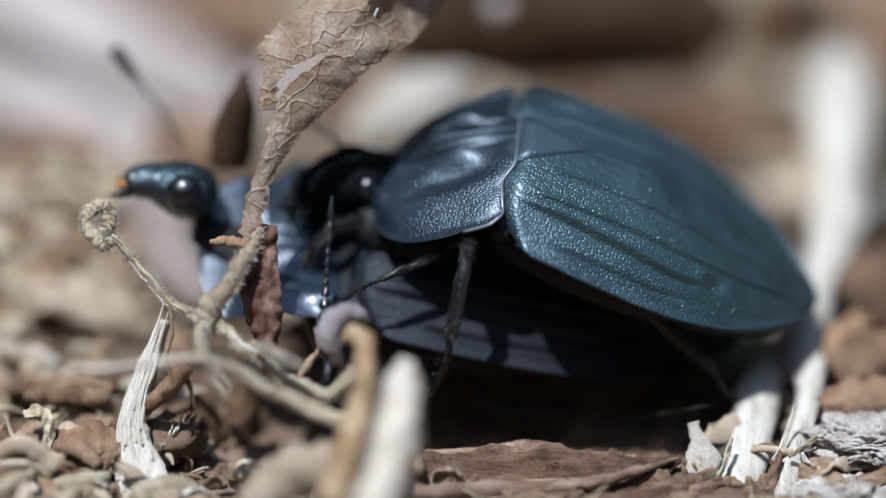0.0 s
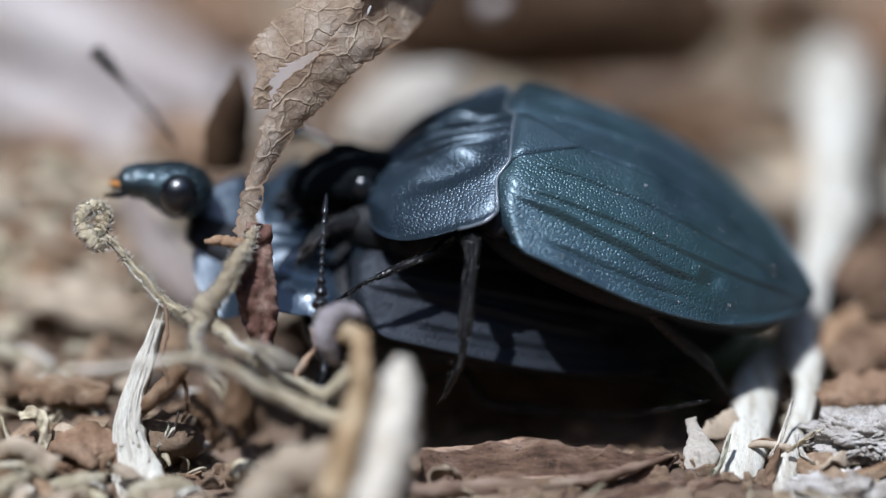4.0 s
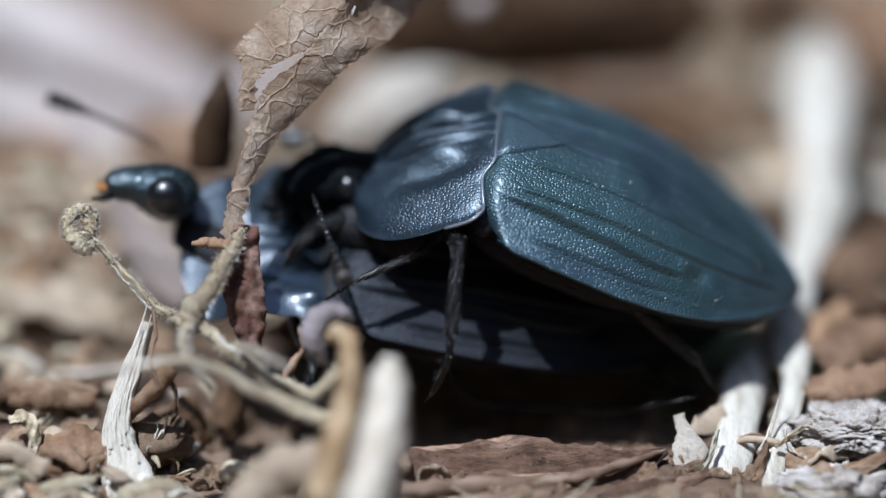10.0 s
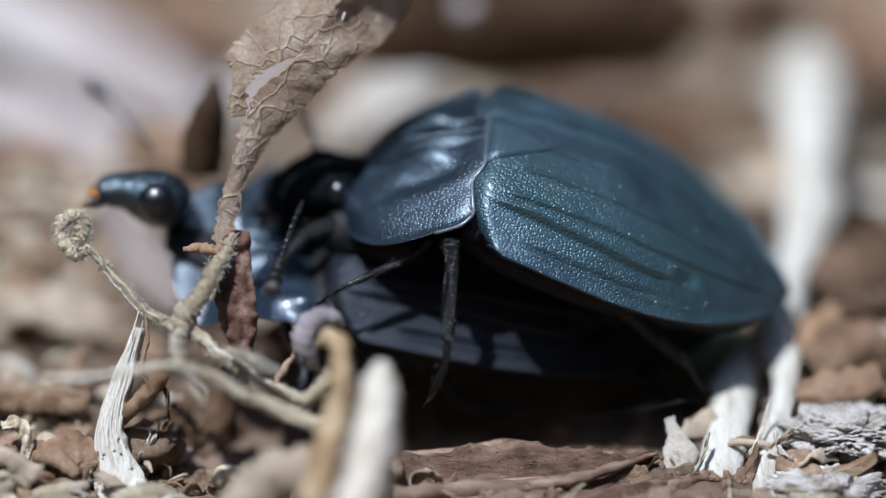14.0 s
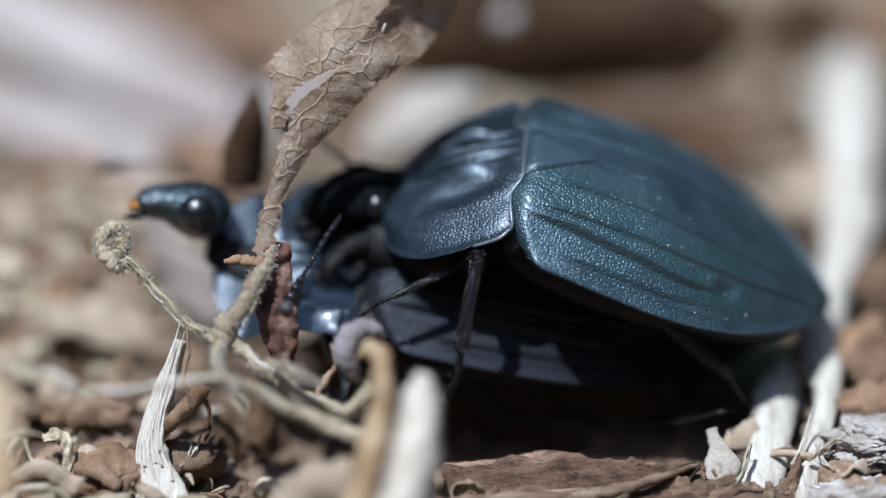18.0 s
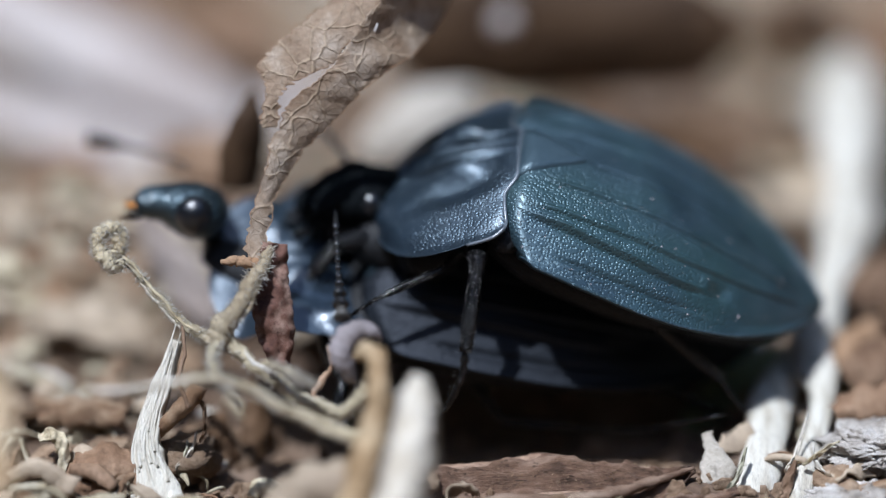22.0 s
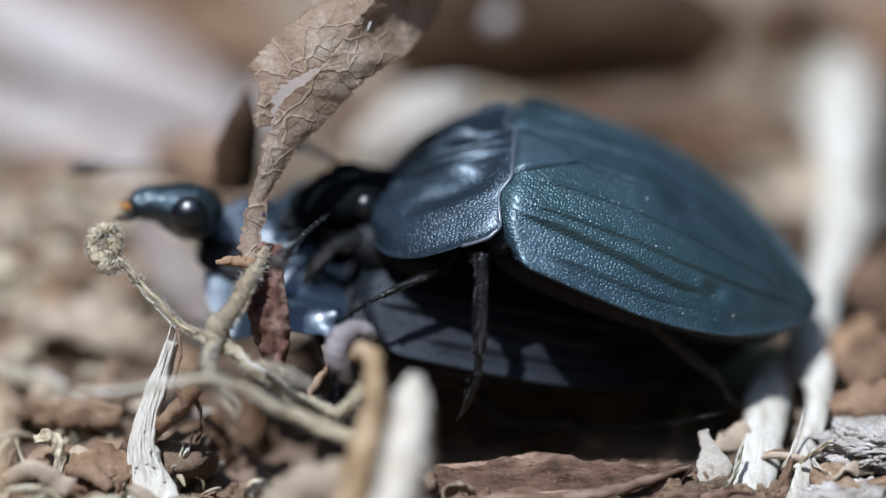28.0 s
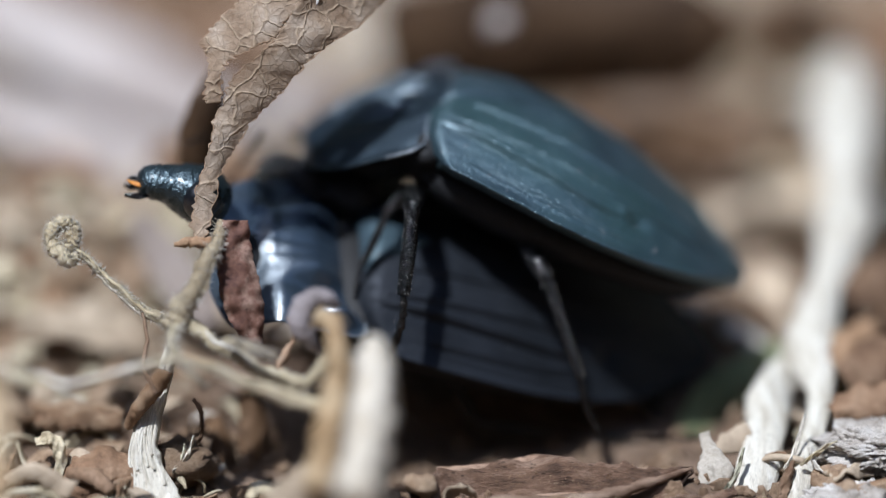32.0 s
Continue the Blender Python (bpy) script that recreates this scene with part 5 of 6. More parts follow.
# ---- scattered litter ----
def chip_mesh(bm, centre, length, width, thick, turn, r, bend=0.0):
    """An angular broken flake."""
    n = r.randint(7, 10)
    top, low = [], []
    for j in range(n):
        a = 2 * math.pi * j / n + r.uniform(-0.25, 0.25)
        k = r.uniform(0.72, 1.15)
        c, q = math.cos(a), math.sin(a)
        x = math.copysign(abs(c) ** 0.6, c) * length * 0.5 * k
        y = math.copysign(abs(q) ** 0.6, q) * width * 0.5 * k
        z = bend * (x / length) ** 2 * length + r.uniform(-0.08, 0.08)
        top.append((x, y, z + thick * r.uniform(0.3, 0.6)))
        low.append((x * 0.95, y * 0.95, z - thick * 0.5))
    rot = Euler(turn).to_matrix()
    vt = [bm.verts.new(rot @ Vector(p) + centre) for p in top]
    vl = [bm.verts.new(rot @ Vector(p) + centre) for p in low]
    mid = bm.verts.new(rot @ Vector((r.uniform(-0.1, 0.1) * length, 0, thick * 0.5 + r.uniform(0, 0.25))) + centre)
    for j in range(n):
        k = (j + 1) % n
        bm.faces.new((vt[j], vt[k], mid))
        bm.faces.new((vt[k], vt[j], vl[j], vl[k]))
    bm.faces.new(vl[::-1])


def scatter():
    r = random.Random(21)
    # crumbs too many to count
    bm = bms()
    proto = bmesh.new()
    bmesh.ops.create_icosphere(proto, subdivisions=1, radius=1.0)
    pv = [v.co.copy() for v in proto.verts]
    pf = [[v.index for v in f.verts] for f in proto.faces]
    proto.free()
    verts, faces = [], []
    for i in range(7500):
        y = r.uniform(-26, 60)
        x = r.uniform(-24, 24) * (1 + max(0, y) / 110)
        s = r.choice((0.10, 0.14, 0.18, 0.25, 0.32)) * r.uniform(0.7, 1.4)
        c = Vector((x, y, ground_height(x, y) + 0.3 * s))
        rot = Euler((r.uniform(0, 6), r.uniform(0, 6), r.uniform(0, 6))).to_matrix()
        sc = Vector((r.uniform(0.7, 1.8), r.uniform(0.6, 1.2), r.uniform(0.4, 0.8)))
        k = len(verts)
        for p in pv:
            q = Vector((p.x * sc.x, p.y * sc.y, p.z * sc.z)) * (1 + 0.35 * noise.noise(p * 1.7 + Vector((i, 0, 0))))
            verts.append(((rot @ q) * s + c) * MM)
        faces += [[k + j for j in f] for f in pf]
    me = bpy.data.meshes.new("litter_crumbs")
    me.from_pydata(verts, [], faces)
    me.materials.append(M_CRUMB)
    tagged(new("litter_crumbs", me), "brown and tan crumbs of soil and rotted leaf", "crumbs", kind="stuff")
    # loose fibres and hair-thin straws
    bm = bms()
    for i in range(650):
        y = r.uniform(-12, 30)
        x = r.uniform(-22, 22)
        if -10 < x < 13 and -5 < y < 9:
            continue
        c = Vector((x, y, ground_height(x, y) + r.uniform(0.1, 0.7)))
        a = r.uniform(0, math.pi)
        d = Vector((math.cos(a), math.sin(a), r.uniform(-0.3, 0.3))) * r.uniform(0.5, 1.8)
        k = Vector((r.uniform(-0.5, 0.5), r.uniform(-0.5, 0.5), r.uniform(0, 0.4)))
        w = r.uniform(0.015, 0.05)
        tube(bm, [c - d, c + k, c + d], [w, w * 1.2, w * 0.5], 4, n=5)
    thing("litter_fibres", bm, M_TWIG, "tangled pale plant fibres strewn over soil", "fibres", kind="stuff", origin=(0, 0, 0))
    # chips, straws and leaf pieces, one by one
    kinds = ((M_CHIP, "wood_chip", "brown weathered wood chip", "chip"), (M_BROWNLEAF, "leaf_piece", "brown broken piece of leaf", "leaf"),
             (M_TANLEAF, "leaf_piece", "tan broken piece of leaf", "leaf"), (M_TWIGBROWN, "twig_piece", "short brown twig piece", "twig"),
             (M_STRAW, "straw_piece", "short bleached piece of straw", "straw"), (M_CRUMB, "pebble", "rough brown soil lump", "lump"),
             (M_TWIG, "twig_piece", "short pale twig piece", "twig"))
    for i in range(760):
        y = r.uniform(-12, 62) if i < 480 else r.uniform(-10, 14)
        x = r.uniform(-21, 21) * (1 + max(0, y) / 120)
        if -10 < x < 13 and -4 < y < 9:
            continue
        if y < -4.5 and x > -9:
            continue
        z = ground_height(x, y) + r.uniform(0, 0.8)
        m, nm, lb, ct = kinds[r.choices(range(7), (6, 2, 7, 3, 2, 3, 5))[0]]
        if ct == "straw" and y < 2:
            m = M_TWIG
        a = r.uniform(0, math.pi)
        ln = r.uniform(1.2, 4.5) * (1 + max(0, y) / 50) * (0.6 if y < 9 else 1)
        d = Vector((math.cos(a), math.sin(a), r.uniform(-0.25, 0.25)))
        c = Vector((x, y, z + 0.3))
        bm = bms()
        if ct in ("chip", "leaf"):
            w = r.uniform(0.7, 2.0) * (1 + max(0, y) / 60) * (0.6 if y < 9 else 1)
            if ct == "leaf" and r.random() < 0.5:
                bend = Vector((0, 0, r.uniform(0, 0.9)))
                ribbon(bm, [c - d * ln / 2, c + bend, c + d * ln / 2], [w * 0.8, w, w * 0.6], (r.uniform(-0.6, 0.6), r.uniform(-0.8, 0.3), 1), r.uniform(-0.1, 0.35), 0.10, n=16, m=6, ragged=0.5, seed=i * 0.7, wave=0.5)
            else:
                chip_mesh(bm, c, ln, w, 0.14 if ct == "leaf" else 0.4, (r.uniform(-0.5, 0.5), r.uniform(-0.4, 0.4), a), r, r.uniform(-0.1, 0.3))
        elif ct == "lump":
            s = r.uniform(0.5, 1.2)
            ball(bm, c, (s * 1.3, s, s * 0.7), (0, 0, a), 0.5, 3, i, 1.6)
        else:
            w = r.uniform(0.15, 0.4) * (1 + max(0, y) / 60)
            tube(bm, [c - d * ln / 2, c + Vector((r.uniform(-0.4, 0.4), r.uniform(-0.4, 0.4), 0.2)), c + d * ln / 2], [w * 0.7, w, w * 0.6], 8, n=12, lump=0.35, seed=i)
        thing(nm, bm, m, lb, ct, "scattered " + ct + " litter")


scatter()


def small_curls():
    """Thin curled strips of torn leaf and straw, lying in heaps before and beside the beetles."""
    r = random.Random(77)
    mats = ((M_TWIG, "small pale curled leaf shaving"), (M_STRAW, "small bleached curled straw strip"), (M_CHIP, "small brown curled leaf shaving"),
            (M_MIDBROWN, "small dark brown curled leaf shaving"), (M_TANLEAF, "small tan curled leaf shaving"))
    for i in range(150):
        if i < 105:
            x, y = r.uniform(-17, -8.5), r.uniform(-6, 3.5)
        else:
            x, y = r.uniform(10.5, 17), r.uniform(-4, 5)
        m, lb = mats[r.choices(range(5), (5, 2, 4, 3, 3))[0]]
        a, turn, size = r.uniform(0, 6.28), r.uniform(1.2, 4.0), r.uniform(0.3, 0.95)
        tilt = r.uniform(-0.9, 0.9)
        e1 = Vector((math.cos(a), math.sin(a), 0))
        e2 = (Vector((-math.sin(a), math.cos(a), 0)) * math.sin(tilt) + Vector((0, 0, 1)) * math.cos(tilt)).normalized()
        c = Vector((x, y, ground_height(x, y) + 0.25 + r.uniform(0.0, 0.5)))
        pts = []
        for j in range(5):
            q = turn * (j / 4 - 0.5)
            pts.append(c + e1 * size * math.sin(q) * (1 + 0.5 * j / 4) + e2 * size * (math.cos(q) - 0.6) * r.uniform(0.85, 1.1))
        bm = bms()
        if i % 3:
            w = r.uniform(0.12, 0.5)
            ribbon(bm, pts, [w * 0.5, w, w * r.uniform(0.7, 1.2), w * 0.8, w * 0.25], e1.cross(e2), r.uniform(-0.3, 0.3), 0.05, n=26, m=5, ragged=0.4, wave=0.15, seed=i * 0.37)
        else:
            w = r.uniform(0.04, 0.12)
            tube(bm, pts, [w * 0.6, w, w * 1.2, w, w * 0.4], 7, n=24, lump=0.4, seed=i)
        thing("leaf_curl", bm, m, lb, "leaf", "curled leaf shavings")


small_curls()


def soil_mound():
    """A low heap of crumbled earth and leaf behind the lower beetle's head, with lumps and scraps lying on it."""
    mid, size = Vector((-16.5, 13.5, -1.6)), Vector((8.5, 6.0, 4.6))
    bm = bms()
    ball(bm, mid, size, lump=0.22, sub=5, seed=3.7, freq=2.2)
    bumps = [v.co.copy() for v in bm.verts if v.co.z > 0.3 and v.co.y < 15]
    thing("soil_mound", bm, M_CRUMB, "low heap of crumbly brown earth and rotted leaf", "soil")
    r = random.Random(91)
    mats = ((M_CRUMB, "rough brown soil lump"), (M_CHIP, "weathered brown lump of bark"), (M_TANLEAF, "crumpled tan lump of dry leaf"), (M_MIDBROWN, "dark brown crumpled leaf lump"), (M_TWIG, "pale crumpled lump of dry stalk"))
    for i in range(230):
        p = bumps[r.randrange(len(bumps))]
        m, lb = mats[r.choices(range(5), (2, 3, 6, 2, 6))[0]]
        k = r.uniform(0.18, 0.75)
        bm = bms()
        if i % 3:
            ball(bm, p + Vector((0, 0, 0.2 * k)), (k * r.uniform(0.8, 1.6), k, k * r.uniform(0.5, 0.9)), (r.uniform(-0.5, 0.5), r.uniform(-0.5, 0.5), r.uniform(0, 3)), 0.7, 3, i * 1.3, 1.8)
        else:
            d = Vector((r.uniform(-1, 1), r.uniform(-0.6, 0.6), r.uniform(-0.4, 0.7))).normalized() * r.uniform(0.6, 1.6)
            w = r.uniform(0.06, 0.2)
            tube(bm, [p - d, p + Vector((r.uniform(-0.3, 0.3), -0.2, 0.35)), p + d], [w * 0.7, w, w * 0.4], 7, n=14, lump=0.5, seed=i)
        thing("litter_lump" if i % 3 else "litter_strand", bm, m, lb if i % 3 else "thin dry strand of plant stalk", "litter", "lumps on the soil heap")


soil_mound()


# ---- things that move ----
# shifts to the side and up in millimetres and leans in degrees, as the beetles push their way
LEAF_SHIFT = [(20.0, (-0.14, 0.0, 0.0)), (21.0, (-0.22, 0.1, 0.0)), (22.0, (-0.2, 0.08, 0.0)), (23.0, (-0.1, 0.08, 0.0)), (24.0, (-0.3, 0.1, 0.0)), (25.0, (-0.26, 0.1, 0.0)), (28.0, (-0.24, 0.12, 0.0)),
              (29.0, (-0.18, 0.0, 0.0)), (30.0, (-0.12, 0.04, 0.0)), (31.2, (-0.16, 0.02, 0.0)), (31.5, (-0.3, 0.25, 0.0)), (31.6, (-0.6, 0.4, 1.0)), (31.8, (-1.2, 0.75, 2.0)), (32.0, (-1.9, 1.1, 3.0))]
SHARD_SHIFT = [(31.5, (-0.1, 0.1, 0.0)), (31.6, (-0.5, 0.3, 0.0)), (31.8, (-0.9, 0.5, 0.0)), (32.0, (-1.3, 0.9, 0.0))]
TWIG_SHIFT = [(31.5, (-0.1, 0.1, 0.5)), (31.6, (-0.3, 0.4, 2.0)), (31.8, (-0.5, 0.7, 4.0)), (32.0, (-0.8, 1.0, 6.0))]


def motions():
    walk(upper, [
        (0.0, pose(0.001601, 0.003048, 0.008305, -19.52, -18.45, -178.09)),
        (9.0, pose(0.001581, 0.003048, 0.008305, -19.51, -18.42, -178.10)),
        (14.0, pose(0.001560, 0.003048, 0.008305, -19.50, -18.39, -178.10)),
        (17.0, pose(0.001479, 0.003033, 0.008268, -19.45, -18.11, -178.04)),
        (19.0, pose(0.001439, 0.003025, 0.008249, -19.43, -17.89, -177.97)),
        (20.0, pose(0.001398, 0.003056, 0.008324, -19.46, -18.13, -178.08)),
        (21.0, pose(0.001378, 0.003094, 0.008418, -19.51, -18.40, -178.18)),
        (22.0, pose(0.001378, 0.003071, 0.008362, -19.48, -18.32, -178.15)),
        (23.0, pose(0.001378, 0.003025, 0.008249, -19.42, -17.92, -177.97)),
        (24.0, pose(0.001357, 0.003078, 0.008381, -19.49, -18.32, -178.15)),
        (25.0, pose(0.001357, 0.003071, 0.008362, -19.48, -18.24, -178.11)),
        (28.0, pose(0.001337, 0.003048, 0.008305, -19.44, -18.11, -178.08)),
        (29.0, pose(0.001317, 0.003018, 0.008230, -19.39, -17.81, -177.98)),
        (30.0, pose(0.001317, 0.003018, 0.008230, -19.39, -17.89, -178.02)),
        (31.0, pose(0.001215, 0.003010, 0.008211, -19.38, -17.84, -177.98)),
        (31.3, pose(0.001215, 0.003025, 0.008249, -19.39, -17.92, -178.02)),
        (31.5, pose(0.000577, 0.004042, 0.008589, -14.04, -18.50, -180.68)),
        (31.6, pose(0.000212, 0.004623, 0.008784, -10.98, -18.83, -182.20)),
        (31.7, pose(-0.000198, 0.005277, 0.009003, -7.54, -19.20, -183.91)),
        (31.8, pose(-0.000381, 0.005568, 0.009100, -6.01, -19.37, -184.67)),
        (31.9, pose(-0.000609, 0.005931, 0.009222, -4.10, -19.57, -185.62)),
        (32.0, pose(-0.001064, 0.006658, 0.009465, -0.28, -19.99, -187.52))])
    walk(lower, [(0.0, pose(-0.003752, 0.004136, 0.004324, -21.64, -6.86, -177.45)), (31.3, pose(-0.003752, 0.004136, 0.004324, -21.64, -6.86, -177.45)), (32.0, pose(-0.004072, 0.004014, 0.004791, -27.67, -15.07, -167.46))])
    # the shield turns against the wing cases as the beetle rears
    for ob in upper.children:
        if ob.name.startswith("pronotum"):
            walk(ob, [(0.0, pose(0, 0, 0)), (31.3, pose(0, 0, 0)), (31.6, pose(0, 0, 0, -4, -3, 0)), (32.0, pose(0, 0, 0, -6, -4, 0))])
    for ob, rows in ((leaf, LEAF_SHIFT), (shard, SHARD_SHIFT), (redleaf, TWIG_SHIFT), (twigs, TWIG_SHIFT)):
        rest = Matrix.Translation(ob.location)
        way = [(0.0, rest), (18.0, rest)] if ob is leaf else [(0.0, rest), (31.2, rest)]
        for t, (dx, dz, roll) in rows:
            way.append((t, Matrix.Translation(Vector((dx, 0, dz)) * MM) @ rest @ pose(0, 0, 0, 0, -roll, 0)))
        if ob is leaf:
            way = [(t, m @ pose(0, 0, 0, 0, 0, -(0 if t < 31.4 else 8 * (t - 31.4)))) for t, m in way]
        walk(ob, way)
    walk(mid_leg, [
        (0.0, pose(-0.000141, 0.000181, 0.000061, -3.40, -1.05, -5.29)),
        (1.0, pose(0.000028, 0.000000, 0.000008, -0.33, 0.08, 1.14)),
        (2.0, pose(0.000063, -0.000026, 0.000001, 0.08, 0.25, 2.45)),
        (3.0, pose(0.000013, 0.000012, 0.000011, -0.51, 0.00, 0.58)),
        (6.0, pose(0.000009, 0.000023, 0.000018, -0.82, -0.04, 0.47)),
        (7.0, pose(0.000003, 0.000020, 0.000013, -0.63, -0.05, 0.21)),
        (8.0, pose(-0.000007, 0.000028, 0.000015, -0.75, -0.10, -0.17)),
        (9.0, pose(-0.000014, 0.000016, 0.000006, -0.31, -0.09, -0.53)),
        (10.0, pose(0.000003, 0.000020, 0.000013, -0.63, -0.05, 0.21)),
        (11.0, pose(0.000032, -0.000012, 0.000002, -0.02, 0.12, 1.25)),
        (12.0, pose(0.000043, -0.000011, 0.000005, -0.16, 0.15, 1.70)),
        (13.0, pose(0.000046, 0.000012, 0.000021, -0.90, 0.11, 1.92)),
        (14.0, pose(0.000058, -0.000023, 0.000002, 0.02, 0.22, 2.27)),
        (17.0, pose(-0.000158, 0.000125, 0.000023, -1.49, -0.86, -6.21)),
        (18.0, pose(-0.000176, 0.000143, 0.000027, -1.72, -0.98, -6.96)),
        (19.0, pose(-0.000211, 0.000198, 0.000043, -2.70, -1.33, -8.37)),
        (20.0, pose(-0.000107, 0.000095, 0.000024, -1.42, -0.61, -4.10)),
        (21.0, pose(-0.000014, 0.000016, 0.000006, -0.31, -0.09, -0.53)),
        (22.0, pose(-0.000069, 0.000061, 0.000017, -0.95, -0.38, -2.60)),
        (23.0, pose(-0.000056, 0.000094, 0.000041, -2.11, -0.46, -1.94)),
        (24.0, pose(-0.000043, 0.000048, 0.000017, -0.91, -0.27, -1.57)),
        (25.0, pose(0.000007, 0.000008, 0.000007, -0.32, -0.00, 0.31)),
        (28.0, pose(0.000101, -0.000028, 0.000009, -0.25, 0.37, 3.94)),
        (29.0, pose(0.000063, -0.000026, 0.000001, 0.08, 0.25, 2.45)),
        (30.0, pose(0.000007, 0.000008, 0.000007, -0.32, -0.00, 0.31)),
        (31.0, pose(-0.000008, 0.000020, 0.000010, -0.50, -0.08, -0.25)),
        (31.3, pose(-0.000008, 0.000020, 0.000010, -0.50, -0.08, -0.25)),
        (31.6, pose(-0.000250, 0.000560, 0.000050, -6.00, 1.80, 1.50)),
        (32.0, pose(-0.000578, 0.001281, 0.000109, -13.35, 4.10, 3.21)),
    ])
    walk(hind_leg, [
        (0.0, pose(0, 0, 0)),
        (31.3, pose(0, 0, 0)),
        (31.5, pose(-0.000734, 0.000096, 0.000526, -4.70, -6.10, -6.10)),
        (31.7, pose(-0.001517, 0.000199, 0.001087, -9.70, -12.70, -12.70)),
        (32.0, pose(-0.002446, 0.000321, 0.001753, -15.58, -20.43, -20.41)),
    ])
    walk(fore_leg, [
        (0.0, pose(0, 0, 0)),
        (31.3, pose(0, 0, 0)),
        (31.6, pose(0.000740, 0.000450, 0.000140, -2.40, 20.30, 5.10)),
        (32.0, pose(0.001690, 0.001032, 0.000314, -5.42, 46.20, 11.67)),
    ])
    neck = Matrix.Translation(upper_neck * MM)
    walk(upper_head, [(t, Matrix.Translation(Vector((-k, 0, -0.6 * k)) * MM) @ neck @ pose(0, 0, 0, 0, a, 0) @ neck.inverted()) for t, a, k in ((0.0, 0, 0), (31.3, 0, 0), (31.6, 22, 0.3), (32.0, 80, 1.3))])
    walk(feeler_u, [
        (0.0, pose(0.005661, 0.002104, -0.002094, -2.7, 38.7, 105.2)),
        (1.0, pose(0.005661, 0.002104, -0.002094, 0.0, 62.0, -5.2)),
        (2.0, pose(0.005661, 0.002104, -0.002094, -1.1, 18.1, 81.4)),
        (3.0, pose(0.005661, 0.002104, -0.002094, -0.9, 15.7, 88.9)),
        (6.0, pose(0.005661, 0.002104, -0.002094, -0.6, 10.1, 118.7)),
        (7.0, pose(0.005661, 0.002104, -0.002094, -0.2, 3.9, 122.1)),
        (8.0, pose(0.005661, 0.002104, -0.002094, -2.1, 32.3, 68.0)),
        (9.0, pose(0.005661, 0.002104, -0.002094, -0.4, 6.7, 102.7)),
        (10.0, pose(0.005661, 0.002104, -0.002094, 0.8, -13.2, 103.7)),
        (11.0, pose(0.005661, 0.002104, -0.002094, -0.0, 0.3, 121.6)),
        (12.0, pose(0.005661, 0.002104, -0.002094, -0.4, 6.2, 89.8)),
        (13.0, pose(0.005661, 0.002104, -0.002094, -1.7, 26.3, 22.8)),
        (14.0, pose(0.005661, 0.002104, -0.002094, 0.2, -2.9, 80.0)),
        (17.0, pose(0.005661, 0.002104, -0.002094, 0.0, 48.4, -2.2)),
        (18.0, pose(0.005661, 0.002104, -0.002094, -0.4, 6.3, 71.2)),
        (19.0, pose(0.005661, 0.002104, -0.002094, 0.0, 28.0, -43.5)),
        (20.0, pose(0.005661, 0.002104, -0.002094, 0.0, 26.2, -46.2)),
        (21.0, pose(0.005661, 0.002104, -0.002094, -0.2, 3.4, 101.9)),
        (22.0, pose(0.005661, 0.002104, -0.002094, 0.0, -0.6, 96.9)),
        (23.0, pose(0.005661, 0.002104, -0.002094, -0.1, 2.2, 99.5)),
        (24.0, pose(0.005661, 0.002104, -0.002094, -0.1, 1.0, 64.7)),
        (25.0, pose(0.005661, 0.002104, -0.002094, 0.4, -7.3, 75.9)),
        (28.0, pose(0.005661, 0.002104, -0.002094, 1.0, -16.6, 66.0)),
        (29.0, pose(0.005661, 0.002104, -0.002094, 0.0, 55.9, -57.3)),
        (30.0, pose(0.005661, 0.002104, -0.002094, -1.9, 29.0, 27.2)),
        (31.0, pose(0.005661, 0.002104, -0.002094, 0.0, 57.9, 9.5)),
        (31.5, pose(0.005661, 0.002104, -0.002094, 0.0, 33.2, -54.4)),
        (32.0, pose(0.005661, 0.002104, -0.002094, 0.0, 58.4, -69.9)),
    ])
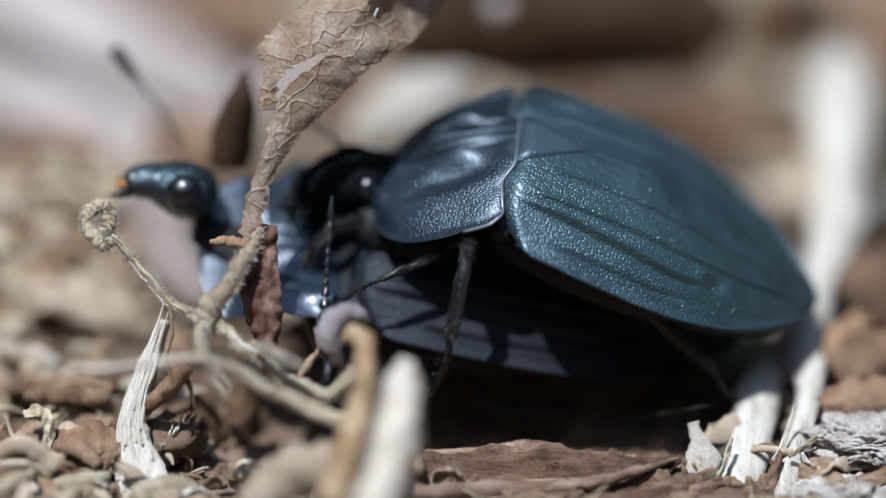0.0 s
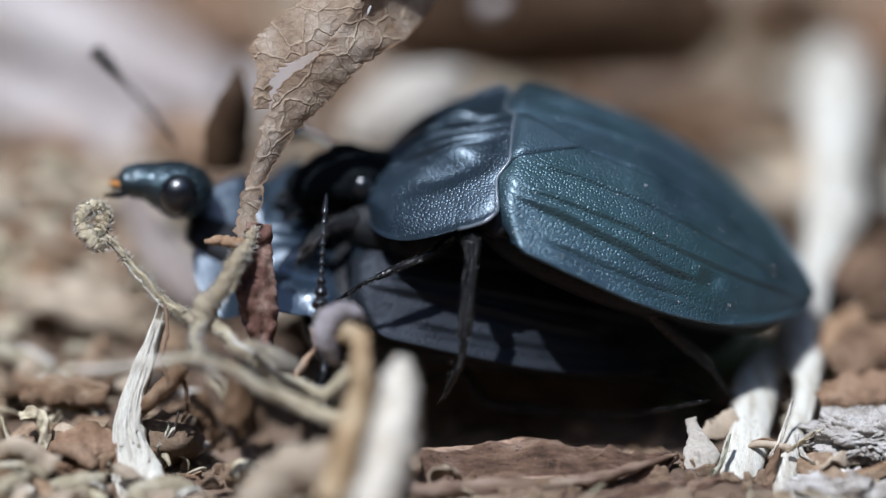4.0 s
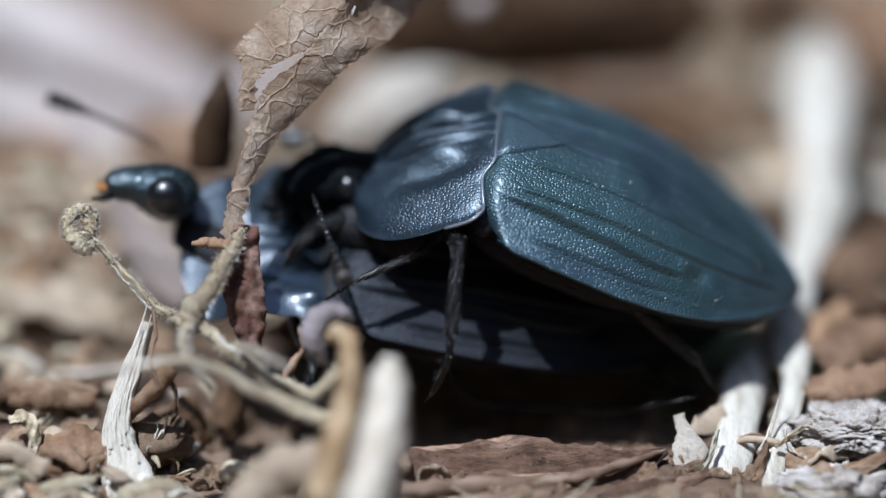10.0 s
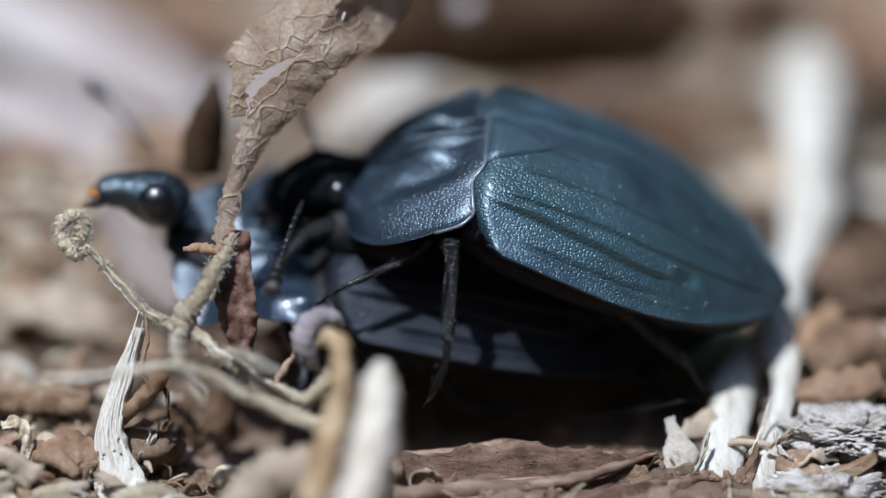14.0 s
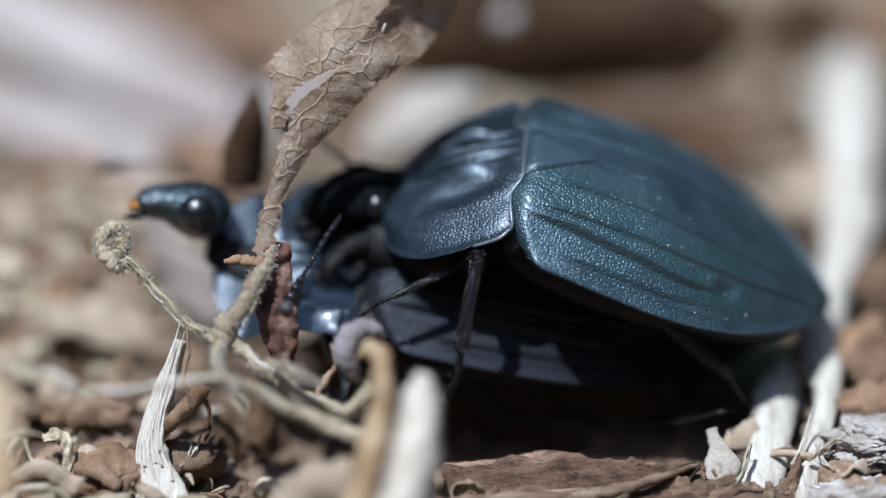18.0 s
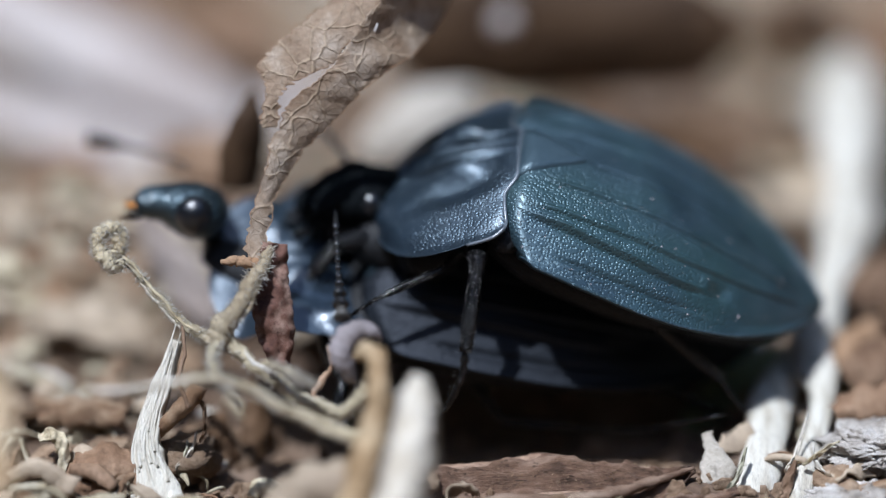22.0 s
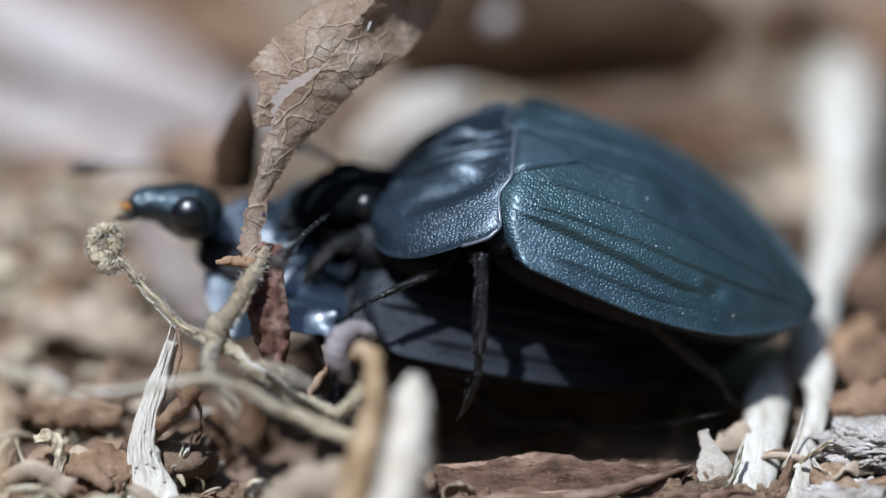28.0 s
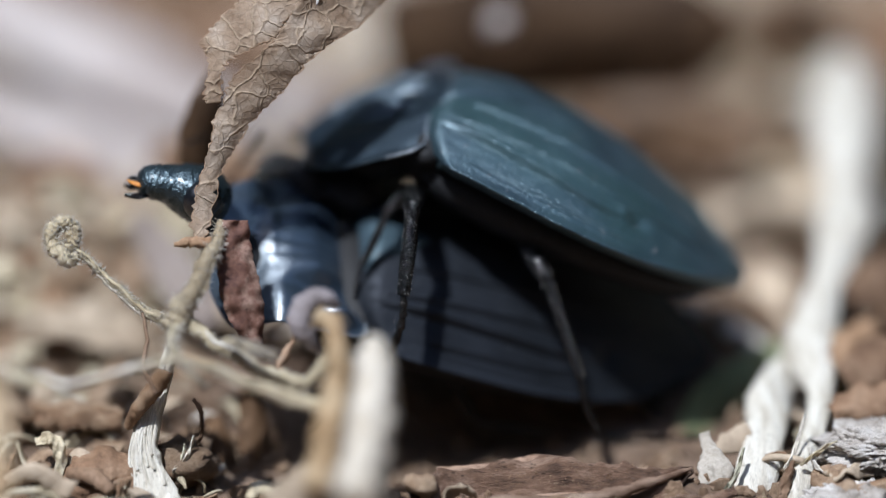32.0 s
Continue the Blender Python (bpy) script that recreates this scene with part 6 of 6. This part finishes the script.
    walk(feeler_l, [
        (0.0, pose(0.006703, -0.002964, 0.001576, 0.6, -15.3, -54.2)),
        (1.0, pose(0.006703, -0.002964, 0.001576, 0.4, -9.5, -61.0)),
        (2.0, pose(0.006703, -0.002964, 0.001576, 0.6, -15.0, -49.4)),
        (3.0, pose(0.006703, -0.002964, 0.001576, 0.9, -20.0, -48.0)),
        (6.0, pose(0.006703, -0.002964, 0.001576, 0.8, -19.8, -40.5)),
        (7.0, pose(0.006703, -0.002964, 0.001576, 0.1, -3.1, -45.4)),
        (8.0, pose(0.006703, -0.002964, 0.001576, 0.5, -11.5, -47.8)),
        (9.0, pose(0.006703, -0.002964, 0.001576, 0.7, -17.2, -52.6)),
        (10.0, pose(0.006703, -0.002964, 0.001576, 0.1, -3.2, -27.5)),
        (11.0, pose(0.006703, -0.002964, 0.001576, -0.3, 8.1, -19.4)),
        (12.0, pose(0.006703, -0.002964, 0.001576, 0.1, -3.1, -15.1)),
        (13.0, pose(0.006703, -0.002964, 0.001576, 0.8, -18.5, -23.7)),
        (14.0, pose(0.006703, -0.002964, 0.001576, -0.1, 1.6, -60.4)),
        (17.0, pose(0.006703, -0.002964, 0.001576, 0.2, -5.2, -17.9)),
        (18.0, pose(0.006703, -0.002964, 0.001576, -1.2, 27.3, -36.1)),
        (19.0, pose(0.006703, -0.002964, 0.001576, 1.1, -26.0, -14.4)),
        (20.0, pose(0.006703, -0.002964, 0.001576, -0.3, 6.6, -37.9)),
        (21.0, pose(0.006703, -0.002964, 0.001576, 0.2, -6.0, -14.7)),
        (22.0, pose(0.006703, -0.002964, 0.001576, -0.5, 13.2, -34.8)),
        (23.0, pose(0.006703, -0.002964, 0.001576, 0.3, -7.8, -4.2)),
        (24.0, pose(0.006703, -0.002964, 0.001576, -0.7, 17.7, -30.8)),
        (25.0, pose(0.006703, -0.002964, 0.001576, 1.0, -22.3, -21.2)),
        (28.0, pose(0.006703, -0.002964, 0.001576, -0.8, 19.9, -21.8)),
        (29.0, pose(0.006703, -0.002964, 0.001576, -0.5, 11.8, -56.8)),
        (30.0, pose(0.006703, -0.002964, 0.001576, 0.5, -12.0, -24.6)),
        (31.0, pose(0.006703, -0.002964, 0.001576, 0.9, -22.0, -27.5)),
        (31.5, pose(0.006703, -0.002964, 0.001576, -0.2, 3.9, -42.7)),
        (32.0, pose(0.006703, -0.002964, 0.001576, -1.2, 27.0, -126.5)),
    ])
    walk(feeler_ur, [
        (0.0, pose(0.005017, -0.001593, -0.003199, -0.1, 0.6, -47.5)),
        (3.0, pose(0.005017, -0.001593, -0.003199, -1.2, 14.5, -55.7)),
        (6.0, pose(0.005017, -0.001593, -0.003199, -0.3, 3.1, -44.0)),
        (9.0, pose(0.005017, -0.001593, -0.003199, -1.5, 17.0, -64.1)),
        (10.0, pose(0.005017, -0.001593, -0.003199, -1.6, 19.0, -69.9)),
        (12.0, pose(0.005017, -0.001593, -0.003199, 1.4, -16.7, -69.6)),
        (14.0, pose(0.005017, -0.001593, -0.003199, 1.9, -21.6, -62.8)),
        (17.0, pose(0.005017, -0.001593, -0.003199, 0.5, -6.1, -31.6)),
        (19.0, pose(0.005017, -0.001593, -0.003199, 1.4, -16.0, -49.4)),
        (22.0, pose(0.005017, -0.001593, -0.003199, 0.9, -10.4, -56.1)),
        (25.0, pose(0.005017, -0.001593, -0.003199, 1.4, -16.5, -47.6)),
        (28.0, pose(0.005017, -0.001593, -0.003199, -0.2, 2.4, -45.9)),
        (30.0, pose(0.005017, -0.001593, -0.003199, 0.6, -6.8, -60.4)),
        (31.0, pose(0.005017, -0.001593, -0.003199, 1.8, -20.7, -64.2)),
        (31.5, pose(0.005017, -0.001593, -0.003199, 1.3, -15.2, -68.4)),
        (32.0, pose(0.005017, -0.001593, -0.003199, -2.7, 29.8, -142.1)),
    ])


motions()
